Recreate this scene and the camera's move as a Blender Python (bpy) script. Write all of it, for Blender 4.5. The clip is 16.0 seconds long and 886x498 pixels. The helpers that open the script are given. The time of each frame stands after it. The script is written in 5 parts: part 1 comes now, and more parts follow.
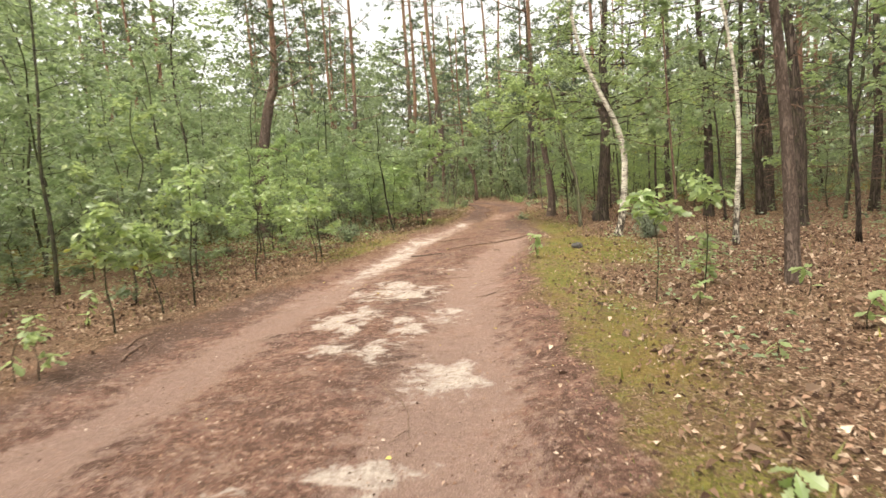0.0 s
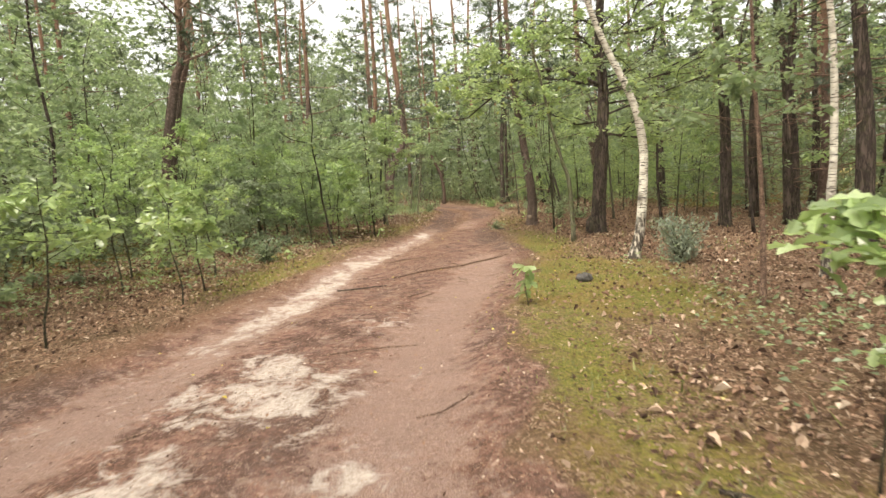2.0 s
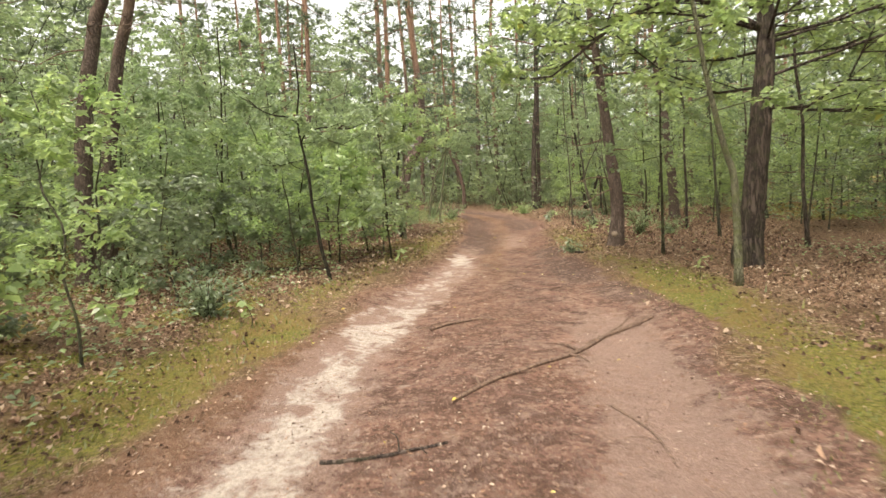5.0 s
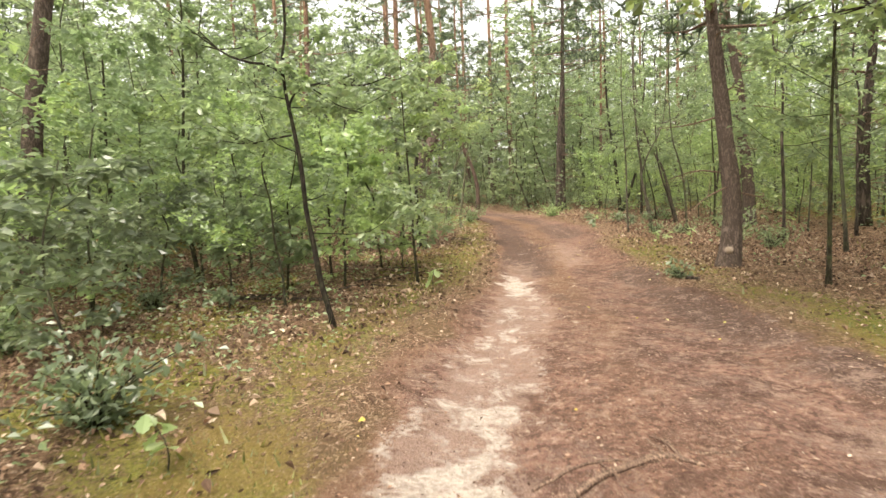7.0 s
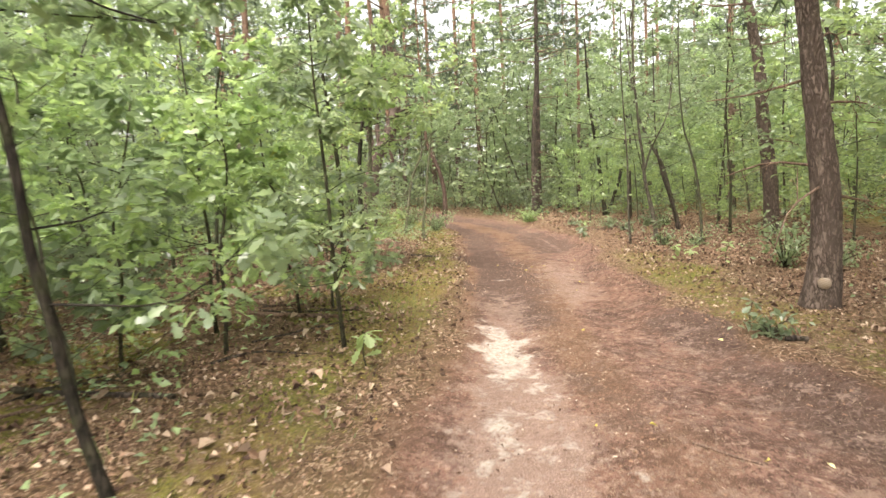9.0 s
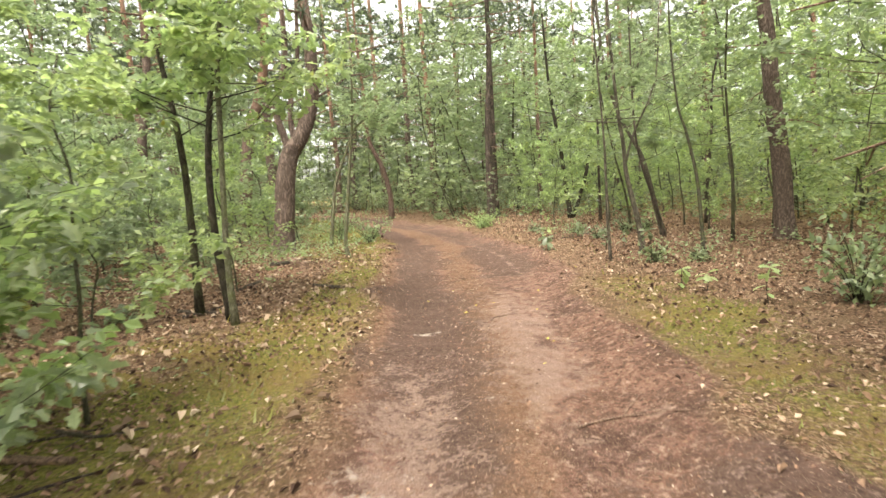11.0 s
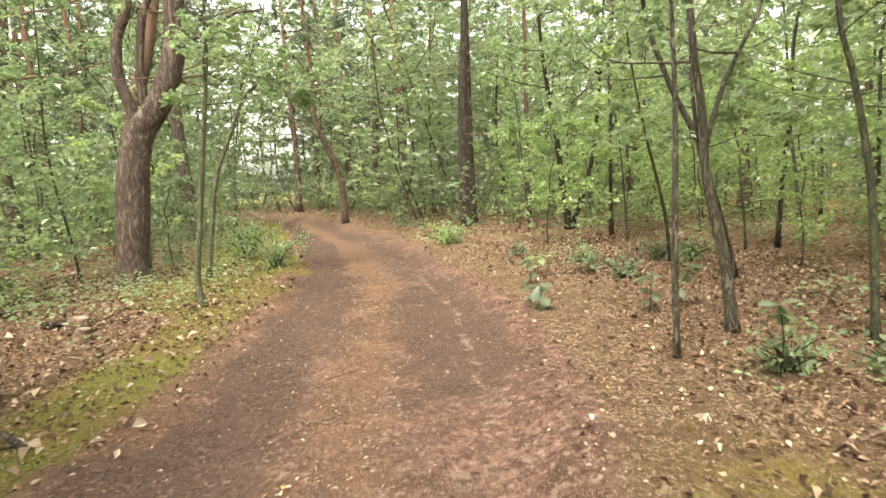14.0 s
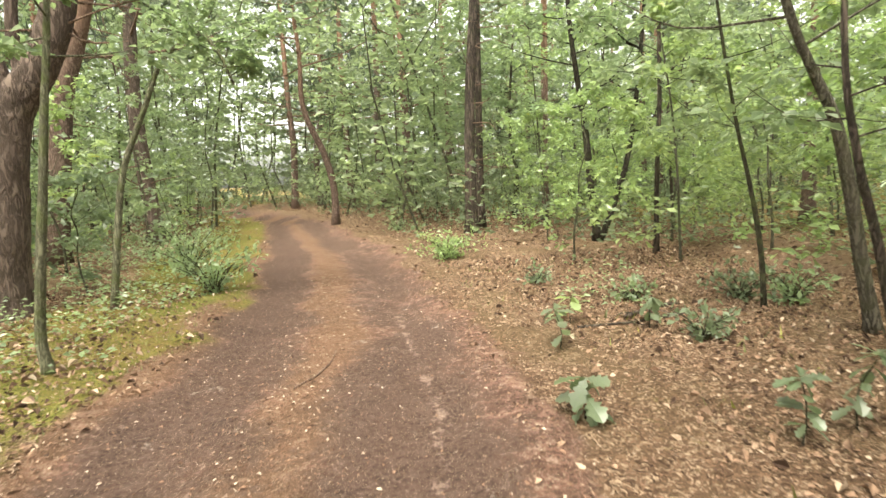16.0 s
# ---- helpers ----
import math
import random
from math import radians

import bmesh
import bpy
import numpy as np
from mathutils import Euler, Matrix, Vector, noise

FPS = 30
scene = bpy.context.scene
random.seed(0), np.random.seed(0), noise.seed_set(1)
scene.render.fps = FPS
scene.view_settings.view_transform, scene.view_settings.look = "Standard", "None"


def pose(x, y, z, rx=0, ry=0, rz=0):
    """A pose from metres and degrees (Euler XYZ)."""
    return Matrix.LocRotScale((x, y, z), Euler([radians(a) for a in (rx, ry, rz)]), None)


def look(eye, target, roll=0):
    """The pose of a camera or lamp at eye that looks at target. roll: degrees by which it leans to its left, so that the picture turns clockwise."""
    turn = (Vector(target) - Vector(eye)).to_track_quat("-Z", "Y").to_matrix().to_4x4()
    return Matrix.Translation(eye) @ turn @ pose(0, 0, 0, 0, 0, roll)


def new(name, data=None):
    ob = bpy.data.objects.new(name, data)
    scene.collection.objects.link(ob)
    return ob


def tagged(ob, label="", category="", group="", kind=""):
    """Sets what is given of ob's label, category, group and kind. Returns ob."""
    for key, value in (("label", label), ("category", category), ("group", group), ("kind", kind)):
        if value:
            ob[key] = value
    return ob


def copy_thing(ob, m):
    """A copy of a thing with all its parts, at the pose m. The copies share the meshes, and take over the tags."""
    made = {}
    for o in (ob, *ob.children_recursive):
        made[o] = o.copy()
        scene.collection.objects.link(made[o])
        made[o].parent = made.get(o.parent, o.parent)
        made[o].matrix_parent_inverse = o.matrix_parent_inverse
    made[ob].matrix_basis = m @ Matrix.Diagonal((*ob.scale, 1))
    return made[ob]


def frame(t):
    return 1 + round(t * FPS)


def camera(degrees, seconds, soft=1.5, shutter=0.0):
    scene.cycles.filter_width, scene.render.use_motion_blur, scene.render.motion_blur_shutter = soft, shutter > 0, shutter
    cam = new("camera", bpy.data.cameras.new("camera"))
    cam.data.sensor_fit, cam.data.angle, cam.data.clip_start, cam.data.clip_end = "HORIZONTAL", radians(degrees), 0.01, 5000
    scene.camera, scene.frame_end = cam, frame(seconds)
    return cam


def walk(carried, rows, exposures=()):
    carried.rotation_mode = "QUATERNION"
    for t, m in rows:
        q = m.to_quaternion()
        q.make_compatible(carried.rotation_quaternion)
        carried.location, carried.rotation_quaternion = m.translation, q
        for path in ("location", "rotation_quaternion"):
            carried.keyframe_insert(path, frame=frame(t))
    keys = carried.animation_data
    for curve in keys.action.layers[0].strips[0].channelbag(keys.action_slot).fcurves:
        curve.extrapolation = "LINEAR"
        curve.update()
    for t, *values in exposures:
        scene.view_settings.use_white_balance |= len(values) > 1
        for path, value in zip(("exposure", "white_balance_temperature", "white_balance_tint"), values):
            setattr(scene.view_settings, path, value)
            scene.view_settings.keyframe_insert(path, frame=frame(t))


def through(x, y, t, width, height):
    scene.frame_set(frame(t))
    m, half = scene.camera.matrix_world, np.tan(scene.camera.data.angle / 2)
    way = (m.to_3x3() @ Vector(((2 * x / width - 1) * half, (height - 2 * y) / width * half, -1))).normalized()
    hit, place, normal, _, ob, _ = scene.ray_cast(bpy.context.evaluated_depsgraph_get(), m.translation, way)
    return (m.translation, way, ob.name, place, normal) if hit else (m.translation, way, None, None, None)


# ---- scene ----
# ---- the camera and its walk ----
cam = camera(76.8, 16.0, soft=1.5, shutter=0.3)
PATH = [
    (0, (-0.035, -0.296, 1.440), (-0.017, 1.690, 1.211), -3.9),
    (0.5, (0.104, 0.664, 1.401), (0.167, 2.649, 1.167), -4.4),
    (1, (0.254, 1.674, 1.422), (0.326, 3.659, 1.191), -3.9),
    (1.5, (0.348, 2.590, 1.383), (0.459, 4.574, 1.155), -4.1),
    (2, (0.454, 3.590, 1.372), (0.577, 5.573, 1.145), -3.6),
    (2.5, (0.446, 4.508, 1.385), (0.579, 6.491, 1.160), -3.5),
    (3, (0.396, 5.496, 1.400), (0.530, 7.478, 1.175), -3.5),
    (3.5, (0.309, 6.318, 1.414), (0.443, 8.301, 1.193), -3.3),
    (4, (0.250, 7.136, 1.419), (0.361, 9.121, 1.194), -3.0),
    (4.5, (0.117, 7.923, 1.421), (0.225, 9.907, 1.196), -3.5),
    (4.7, (0.062, 8.230, 1.407), (0.172, 10.215, 1.187), -3.2),
    (6.8, (-0.551, 11.728, 1.405), (-0.459, 13.714, 1.189), -2.6),
    (7, (-0.558, 12.041, 1.379), (-0.449, 14.026, 1.158), -2.4),
    (7.5, (-0.552, 12.803, 1.382), (-0.436, 14.788, 1.170), -2.4),
    (8, (-0.469, 13.521, 1.419), (-0.324, 15.504, 1.198), -3.3),
    (8.5, (-0.320, 14.333, 1.416), (-0.135, 16.312, 1.196), -2.6),
    (9, (-0.114, 15.119, 1.386), (0.105, 17.095, 1.167), -3.0),
    (9.5, (0.184, 15.917, 1.371), (0.441, 17.888, 1.149), -2.5),
    (10, (0.404, 16.652, 1.367), (0.678, 18.621, 1.151), -2.5),
    (10.2, (0.527, 16.934, 1.326), (0.820, 18.901, 1.110), -2.9),
    (12.3, (1.656, 20.293, 1.397), (2.055, 22.238, 1.154), -3.5),
    (12.5, (1.782, 20.614, 1.379), (2.189, 22.556, 1.132), -3.3),
    (13, (2.066, 21.382, 1.385), (2.476, 23.324, 1.138), -3.5),
    (13.5, (2.371, 22.005, 1.343), (2.783, 23.947, 1.100), -3.3),
    (14, (2.673, 22.720, 1.373), (3.063, 24.666, 1.131), -3.3),
    (14.5, (2.959, 23.286, 1.359), (3.338, 25.234, 1.115), -4.0),
    (15, (3.245, 23.934, 1.368), (3.597, 25.887, 1.120), -3.4),
    (15.5, (3.338, 24.541, 1.357), (3.697, 26.493, 1.107), -3.4),
    (16, (3.424, 25.192, 1.414), (3.775, 27.144, 1.158), -2.5),
]
walk(cam, [(t, look(eye, target, roll)) for t, eye, target, roll in PATH], exposures=[(0.0, 1.5, 7400, 7), (4.5, 1.55, 7350, 7), (7.0, 1.8, 7350, 6), (9.0, 2.02, 7050, 7), (13.0, 2.04, 7450, 1), (16.0, 2.13, 7300, 0)])

# ---- overcast daylight ----
world = bpy.data.worlds.new("overcast_sky")
scene.world = world
world.use_nodes = True
wn, wl = world.node_tree.nodes, world.node_tree.links
wn.clear()
sky = wn.new("ShaderNodeTexSky")
sky.sky_type, sky.sun_disc = "NISHITA", False
sky.sun_elevation, sky.sun_rotation = radians(64), radians(214)
sky.air_density, sky.dust_density, sky.ozone_density = 1.0, 4.0, 1.0
grey = wn.new("ShaderNodeHueSaturation")
grey.inputs["Saturation"].default_value = 0.22
back = wn.new("ShaderNodeBackground")
back.inputs["Strength"].default_value = 0.15
wout = wn.new("ShaderNodeOutputWorld")
wl.new(sky.outputs[0], grey.inputs["Color"])
wl.new(grey.outputs[0], back.inputs["Color"])
wl.new(back.outputs[0], wout.inputs["Surface"])

sun = new("sun", bpy.data.lights.new("sun", "SUN"))
sun.data.energy, sun.data.angle, sun.data.color = 1.3, radians(30), (1.0, 0.96, 0.9)
sun.matrix_world = look((0, 0, 30), (6, 9, 8))

# ---- small tools ----
def hash2(ix, iy, seed):
    n = (ix.astype(np.int64) * 374761393 + iy.astype(np.int64) * 668265263 + seed * 974711) & 0x7FFFFFFF
    n = ((n ^ (n >> 13)) * 1274126177) & 0x7FFFFFFF
    return ((n ^ (n >> 16)) & 0xFFFF) / 65535.0


def vnoise(x, y, seed=0):
    """Smooth value noise between 0 and 1, one cell per metre."""
    x, y = np.asarray(x, float), np.asarray(y, float)
    ix, iy = np.floor(x), np.floor(y)
    u, v = x - ix, y - iy
    u, v = u * u * (3 - 2 * u), v * v * (3 - 2 * v)
    a, b = hash2(ix, iy, seed), hash2(ix + 1, iy, seed)
    c, d = hash2(ix, iy + 1, seed), hash2(ix + 1, iy + 1, seed)
    return (a * (1 - u) + b * u) * (1 - v) + (c * (1 - u) + d * u) * v


def fbm(x, y, scale, seed=0, octaves=4):
    total, amp, norm = 0.0, 1.0, 0.0
    for o in range(octaves):
        f = 2.0**o / scale
        total = total + amp * vnoise(np.asarray(x) * f, np.asarray(y) * f, seed + o * 17)
        norm, amp = norm + amp, amp * 0.55
    return total / norm


def step01(a, b, v):
    u = np.clip((v - a) / (b - a), 0, 1)
    return u * u * (3 - 2 * u)


def make_mesh(name, verts, quads=None, tris=None, smooth=False):
    me = bpy.data.meshes.new(name)
    verts = np.asarray(verts, np.float32).reshape(-1, 3)
    parts = [np.asarray(f, np.int32).reshape(-1, k) for f, k in ((quads, 4), (tris, 3)) if f is not None and len(f)]
    sizes = np.concatenate([np.full(len(f), f.shape[1], np.int32) for f in parts])
    loops = np.concatenate([f.ravel() for f in parts])
    me.vertices.add(len(verts))
    me.vertices.foreach_set("co", verts.ravel())
    me.loops.add(len(loops))
    me.loops.foreach_set("vertex_index", loops)
    me.polygons.add(len(sizes))
    me.polygons.foreach_set("loop_start", np.concatenate([[0], np.cumsum(sizes)[:-1]]).astype(np.int32))
    me.polygons.foreach_set("use_smooth", np.full(len(sizes), smooth))
    me.update(calc_edges=True)
    me.validate()
    return me


def part(name, me, material, parent, label=""):
    if not me.materials:
        me.materials.append(material)
    ob = new(name, me)
    ob.parent = parent
    return tagged(ob, label, kind="stuff" if name in ("branchwork", "twig_work", "trunks", "foliage") else "")


def thing(name, at, label, category, group="", kind="", turn=0.0):
    ob = new(name)
    ob.empty_display_size = 0.1
    ob.matrix_basis = pose(at[0], at[1], at[2], 0, 0, turn)
    return tagged(ob, label, category, group, kind)


class Pile:
    """Collects tubes and leaves, to be made into one mesh."""

    def __init__(self):
        self.v, self.q, self.t, self.n = [], [], [], 0

    def add(self, verts, quads=None, tris=None):
        verts = np.asarray(verts, float).reshape(-1, 3)
        if quads is not None and len(quads):
            self.q.append(np.asarray(quads) + self.n)
        if tris is not None and len(tris):
            self.t.append(np.asarray(tris) + self.n)
        self.v.append(verts)
        self.n += len(verts)

    def join(self, a, b, c):
        """Ties a side twig to its limb, inside the wood."""
        self.t.append(np.array([[a, b, c]]))

    def mesh(self, name, smooth=False):
        return make_mesh(name, np.concatenate(self.v), np.concatenate(self.q) if self.q else None, np.concatenate(self.t) if self.t else None, smooth)


def bend(points, n):
    """A smooth line of n points through a few given ones (Catmull-Rom)."""
    p = np.asarray(points, float)
    if len(p) == 2:
        return p[0] + (p[1] - p[0]) * np.linspace(0, 1, n)[:, None]
    e = np.vstack([2 * p[0] - p[1], p, 2 * p[-1] - p[-2]])
    s = np.linspace(0, len(p) - 1 - 1e-9, n)
    i, u = s.astype(int), (s - s.astype(int))[:, None]
    a, b, c, d = e[i], e[i + 1], e[i + 2], e[i + 3]
    return 0.5 * (2 * b + (c - a) * u + (2 * a - 5 * b + 4 * c - d) * u**2 + (3 * b - a - 3 * c + d) * u**3)


def tube(pile, line, radii, sides=8, rough=0.0, rng=None, furrows=0, cap=True):
    """A tapered tube along a line, with an uneven skin."""
    line = np.asarray(line, float)
    n = len(line)
    radii = np.broadcast_to(np.asarray(radii, float), (n,))
    ahead = np.gradient(line, axis=0)
    ahead /= np.linalg.norm(ahead, axis=1)[:, None] + 1e-9
    ref = np.array([0.0, 1.0, 0.0]) if abs(ahead[0][2]) > 0.5 else np.array([0.0, 0.0, 1.0])
    side = np.cross(ref, ahead)
    side /= np.linalg.norm(side, axis=1)[:, None] + 1e-9
    up = np.cross(ahead, side)
    ang = np.linspace(0, 2 * np.pi, sides, endpoint=False)
    r = radii[:, None] * np.ones((1, sides))
    if rough and rng is not None:
        along = np.linspace(0, 1, n)[:, None] * n
        k = rng.integers(0, 1000)
        r = r * (1 + rough * (fbm(along * 0.16 + k, ang[None] * 1.2 + 0 * along, 1.0, k, 2) - 0.5) * 2)
        if furrows:
            wob = 2.2 * fbm(along * 0.22 + k, 0 * along + ang[None] * 0.6, 1.0, k + 5, 2)
            crack = np.abs(np.sin(ang[None] * furrows / 2 + wob * 2.5))
            r = r * (1 - 0.09 * (1 - np.clip(crack * 2.2, 0, 1)))
            r = r * (1 + 0.04 * (vnoise(along * 0.9 + k, ang[None] * 3 + 0 * along, k) - 0.5))
    v = line[:, None] + r[..., None] * (np.cos(ang)[None, :, None] * side[:, None] + np.sin(ang)[None, :, None] * up[:, None])
    i, j = np.meshgrid(np.arange(n - 1), np.arange(sides), indexing="ij")
    jn = (j + 1) % sides
    quads = np.stack([i * sides + j, i * sides + jn, (i + 1) * sides + jn, (i + 1) * sides + j], -1).reshape(-1, 4)
    verts = v.reshape(-1, 3)
    tris = None
    if cap:
        verts = np.vstack([verts, line[-1:], line[:1]])
        a = np.arange(sides)
        b = (a + 1) % sides
        top, bot = n * sides, n * sides + 1
        tris = np.vstack([np.stack([(n - 1) * sides + a, (n - 1) * sides + b, np.full(sides, top)], 1), np.stack([b, a, np.full(sides, bot)], 1)])
    pile.add(verts, quads, tris)


def unit(v):
    return v / (np.linalg.norm(v, axis=-1, keepdims=True) + 1e-9)


LOBES = np.array([(0.0, 0.02), (0.28, 0.27), (0.40, 0.17), (0.60, 0.48), (0.72, 0.29), (0.88, 0.36), (1.0, 0.03)])


def leaves(pile, at, tip, normal, length, width, fold=0.25, simple=False, lobed=False):
    """Leaf blades, folded along the midrib: at, tip direction and normal are arrays of vectors."""
    n = len(at)
    tip = unit(tip)
    side = unit(np.cross(tip, normal))
    nor = np.cross(side, tip)
    length, width = np.broadcast_to(length, (n,))[:, None], np.broadcast_to(width, (n,))[:, None]
    if simple:
        v = np.stack([at, at + tip * length * 0.55 + side * width * 0.5 + nor * width * fold, at + tip * length - nor * length * 0.12, at + tip * length * 0.55 - side * width * 0.5 + nor * width * fold], 1)
        b = np.arange(n)[:, None] * 4
        pile.add(v.reshape(-1, 3), None, np.concatenate([b + [0, 1, 2], b + [0, 2, 3]]))
    elif lobed:
        rows = []
        for t, w in LOBES:
            mid = at + tip * length * t - nor * length * 0.22 * t * t
            out, lift = side * width * w, nor * width * w * fold * 2
            rows += [mid + out + lift, mid, mid - out + lift]
        b = np.arange(n)[:, None] * len(rows)
        quads = [b + np.array([k, k + 1, k + 4, k + 3]) + j for k in range(0, len(rows) - 3, 3) for j in (0, 1)]
        pile.add(np.stack(rows, 1).reshape(-1, 3), np.concatenate(quads))
    else:
        v = np.stack([
            at,
            at + tip * length * 0.38 + side * width * 0.36 + nor * width * fold * 0.8,
            at + tip * length * 0.72 + side * width * 0.5 + nor * width * fold,
            at + tip * length - nor * length * 0.15,
            at + tip * length * 0.72 - side * width * 0.5 + nor * width * fold,
            at + tip * length * 0.38 - side * width * 0.36 + nor * width * fold * 0.8], 1)
        b = np.arange(n)[:, None] * 6
        pile.add(v.reshape(-1, 3), np.concatenate([b + [0, 1, 2, 3], b + [0, 3, 4, 5]]))


# ---- plan of the track: its edges along y ----
EDGE_Y = np.array([-60, -3, 0, 3, 5, 7, 9.3, 11.8, 14.3, 16, 17.8, 20, 23.3, 26, 28, 30, 33, 36, 40, 46, 52, 60, 75, 400])
EDGE_L = np.array([-6, -3.9, -3.85, -3.7, -3.5, -3, -2.35, -1.6, -1, -0.78, -0.25, 0.45, 1.1, 1.4, 1.65, 1.95, 2.05, 1.85, 1.4, 0.75, -0.9, -5.6, -21.4, -300])
EDGE_R = np.array([-2, 0.2, 0.4, 0.8, 0.98, 1.13, 1.42, 2.15, 2.62, 2.8, 2.83, 2.82, 3.5, 4.1, 4.42, 4.6, 4.6, 4.4, 3.75, 2.9, 1.4, -2.3, -16.4, -294])


def track(x, y):
    """Metres inside (+) or outside (-) the track, and the place across it: 0 at the left edge, 1 at the right."""
    l, r = np.interp(y, EDGE_Y, EDGE_L), np.interp(y, EDGE_Y, EDGE_R)
    return np.minimum(x - l, r - x), (x - l) / (r - l)


SAND_X = np.array([-2.55, -2.38, -2.18, -1.97, -1.68, -1.4, -1.12, -0.96, -0.82, -0.5, -0.14, 0.12, 0.55, 0.82, 0.96])
SAND_Y = np.array([3.1, 3.8, 5.05, 6.36, 8, 9.35, 10.3, 11.2, 12.6, 14.4, 15.6, 16.6, 17.9, 19.3, 20.1])


def height(x, y):
    """The lie of the ground."""
    x, y = np.asarray(x, float), np.asarray(y, float)
    inside, across = track(x, y)
    soft = step01(-0.5, 0.6, inside)
    z = 0.10 * (fbm(x, y, 5.0, 3, 3) - 0.5) * (1 - 0.6 * soft) + 0.03 * (fbm(x, y, 0.7, 9, 3) - 0.5)
    z = z - 0.05 * soft - 0.22 * step01(4.2, 9.5, x) * (1 - step01(20, 26, y))
    for rut in (0.23, 0.78):
        z = z - 0.035 * np.exp(-(((across - rut) / 0.12) ** 2)) * soft
    z = z + 0.05 * np.exp(-((inside / 0.35) ** 2)) * (0.4 + fbm(x, y, 1.1, 21, 2))
    return z


def ground_at(x, y):
    return float(height(np.array([x]), np.array([y]))[0])


# ---- materials ----
def material(name):
    m = bpy.data.materials.new(name)
    m.use_nodes = True
    m.node_tree.nodes.clear()
    return m


class Graph:
    """Short ways to write a node tree."""

    def __init__(self, m):
        self.t = m.node_tree
        self.out = self.node("ShaderNodeOutputMaterial")

    def node(self, kind, **inputs):
        n = self.t.nodes.new(kind)
        for key, value in inputs.items():
            self.put(n.inputs[key.replace("_", " ")], value)
        return n

    def put(self, socket, value):
        if isinstance(value, bpy.types.NodeSocket):
            self.t.links.new(value, socket)
        elif isinstance(value, tuple) and len(value) == 3 and socket.type == "RGBA":
            socket.default_value = (*value, 1)
        else:
            socket.default_value = value

    def coords(self, which="Object", scale=(1, 1, 1)):
        c = self.node("ShaderNodeTexCoord").outputs[which]
        n = self.node("ShaderNodeMapping", Vector=c)
        n.inputs["Scale"].default_value = scale
        return n.outputs[0]

    def noise(self, vector, scale, detail=4.0, rough=0.55):
        return self.node("ShaderNodeTexNoise", Vector=vector, Scale=scale, Detail=detail, Roughness=rough).outputs["Fac"]

    def cells(self, vector, scale, feature="F1", out="Distance"):
        n = self.node("ShaderNodeTexVoronoi", Vector=vector, Scale=scale)
        n.feature = feature
        return n.outputs[out]

    def math(self, op, a, b=0.5):
        n = self.node("ShaderNodeMath")
        n.operation = op
        self.put(n.inputs[0], a)
        self.put(n.inputs[1], b)
        return n.outputs[0]

    def ramp(self, fac, a, b, lo=0.0, hi=1.0):
        n = self.node("ShaderNodeMapRange", Value=fac, From_Min=a, From_Max=b, To_Min=lo, To_Max=hi)
        n.interpolation_type = "SMOOTHSTEP"
        return n.outputs[0]

    def mix(self, fac, a, b, blend="MIX"):
        n = self.t.nodes.new("ShaderNodeMix")
        n.data_type, n.blend_type = "RGBA", blend
        self.put(n.inputs[0], fac)
        self.put(n.inputs[6], a)
        self.put(n.inputs[7], b)
        return n.outputs[2]

    def bump(self, height_socket, strength, distance):
        return self.node("ShaderNodeBump", Height=height_socket, Strength=strength, Distance=distance).outputs[0]

    def finish(self, color, rough=0.85, normal=None, through=0.0, glow=None, spec=0.3):
        p = self.node("ShaderNodeBsdfPrincipled", Base_Color=color, Roughness=rough)
        p.inputs["Specular IOR Level"].default_value = spec
        if normal is not None:
            self.put(p.inputs["Normal"], normal)
        surface = p.outputs[0]
        if through:
            tr = self.node("ShaderNodeBsdfTranslucent", Color=glow)
            mx = self.node("ShaderNodeMixShader", Fac=through)
            self.t.links.new(surface, mx.inputs[1])
            self.t.links.new(tr.outputs[0], mx.inputs[2])
            surface = mx.outputs[0]
        self.t.links.new(surface, self.out.inputs["Surface"])


def leaf_material(name, dark, light, back, yellow=0.0, rough=0.33, through=0.52):
    m = material(name)
    g = Graph(m)
    rnd = g.node("ShaderNodeNewGeometry").outputs["Random Per Island"]
    own = g.node("ShaderNodeObjectInfo").outputs["Random"]
    c = g.mix(g.ramp(rnd, 0.0, 1.0), dark, light)
    c = g.mix(g.math("MULTIPLY", own, 0.5), c, g.mix(0.5, dark, back))
    tint = g.node("ShaderNodeHueSaturation", Color=c, Hue=g.ramp(own, 0.0, 1.0, 0.485, 0.515), Saturation=g.ramp(rnd, 0.0, 1.0, 0.75, 1.05), Value=1.0)
    c = tint.outputs[0]
    if yellow:
        c = g.mix(g.ramp(rnd, 1 - yellow, 1.0), c, (0.42, 0.36, 0.05))
    vein = g.noise(g.coords("Object", (1, 1, 1)), 60.0, 2.0)
    c = g.mix(g.ramp(vein, 0.35, 0.7, 0.0, 0.3), c, dark)
    g.finish(c, rough, None, through, g.mix(0.5, c, back), 0.9)
    return m


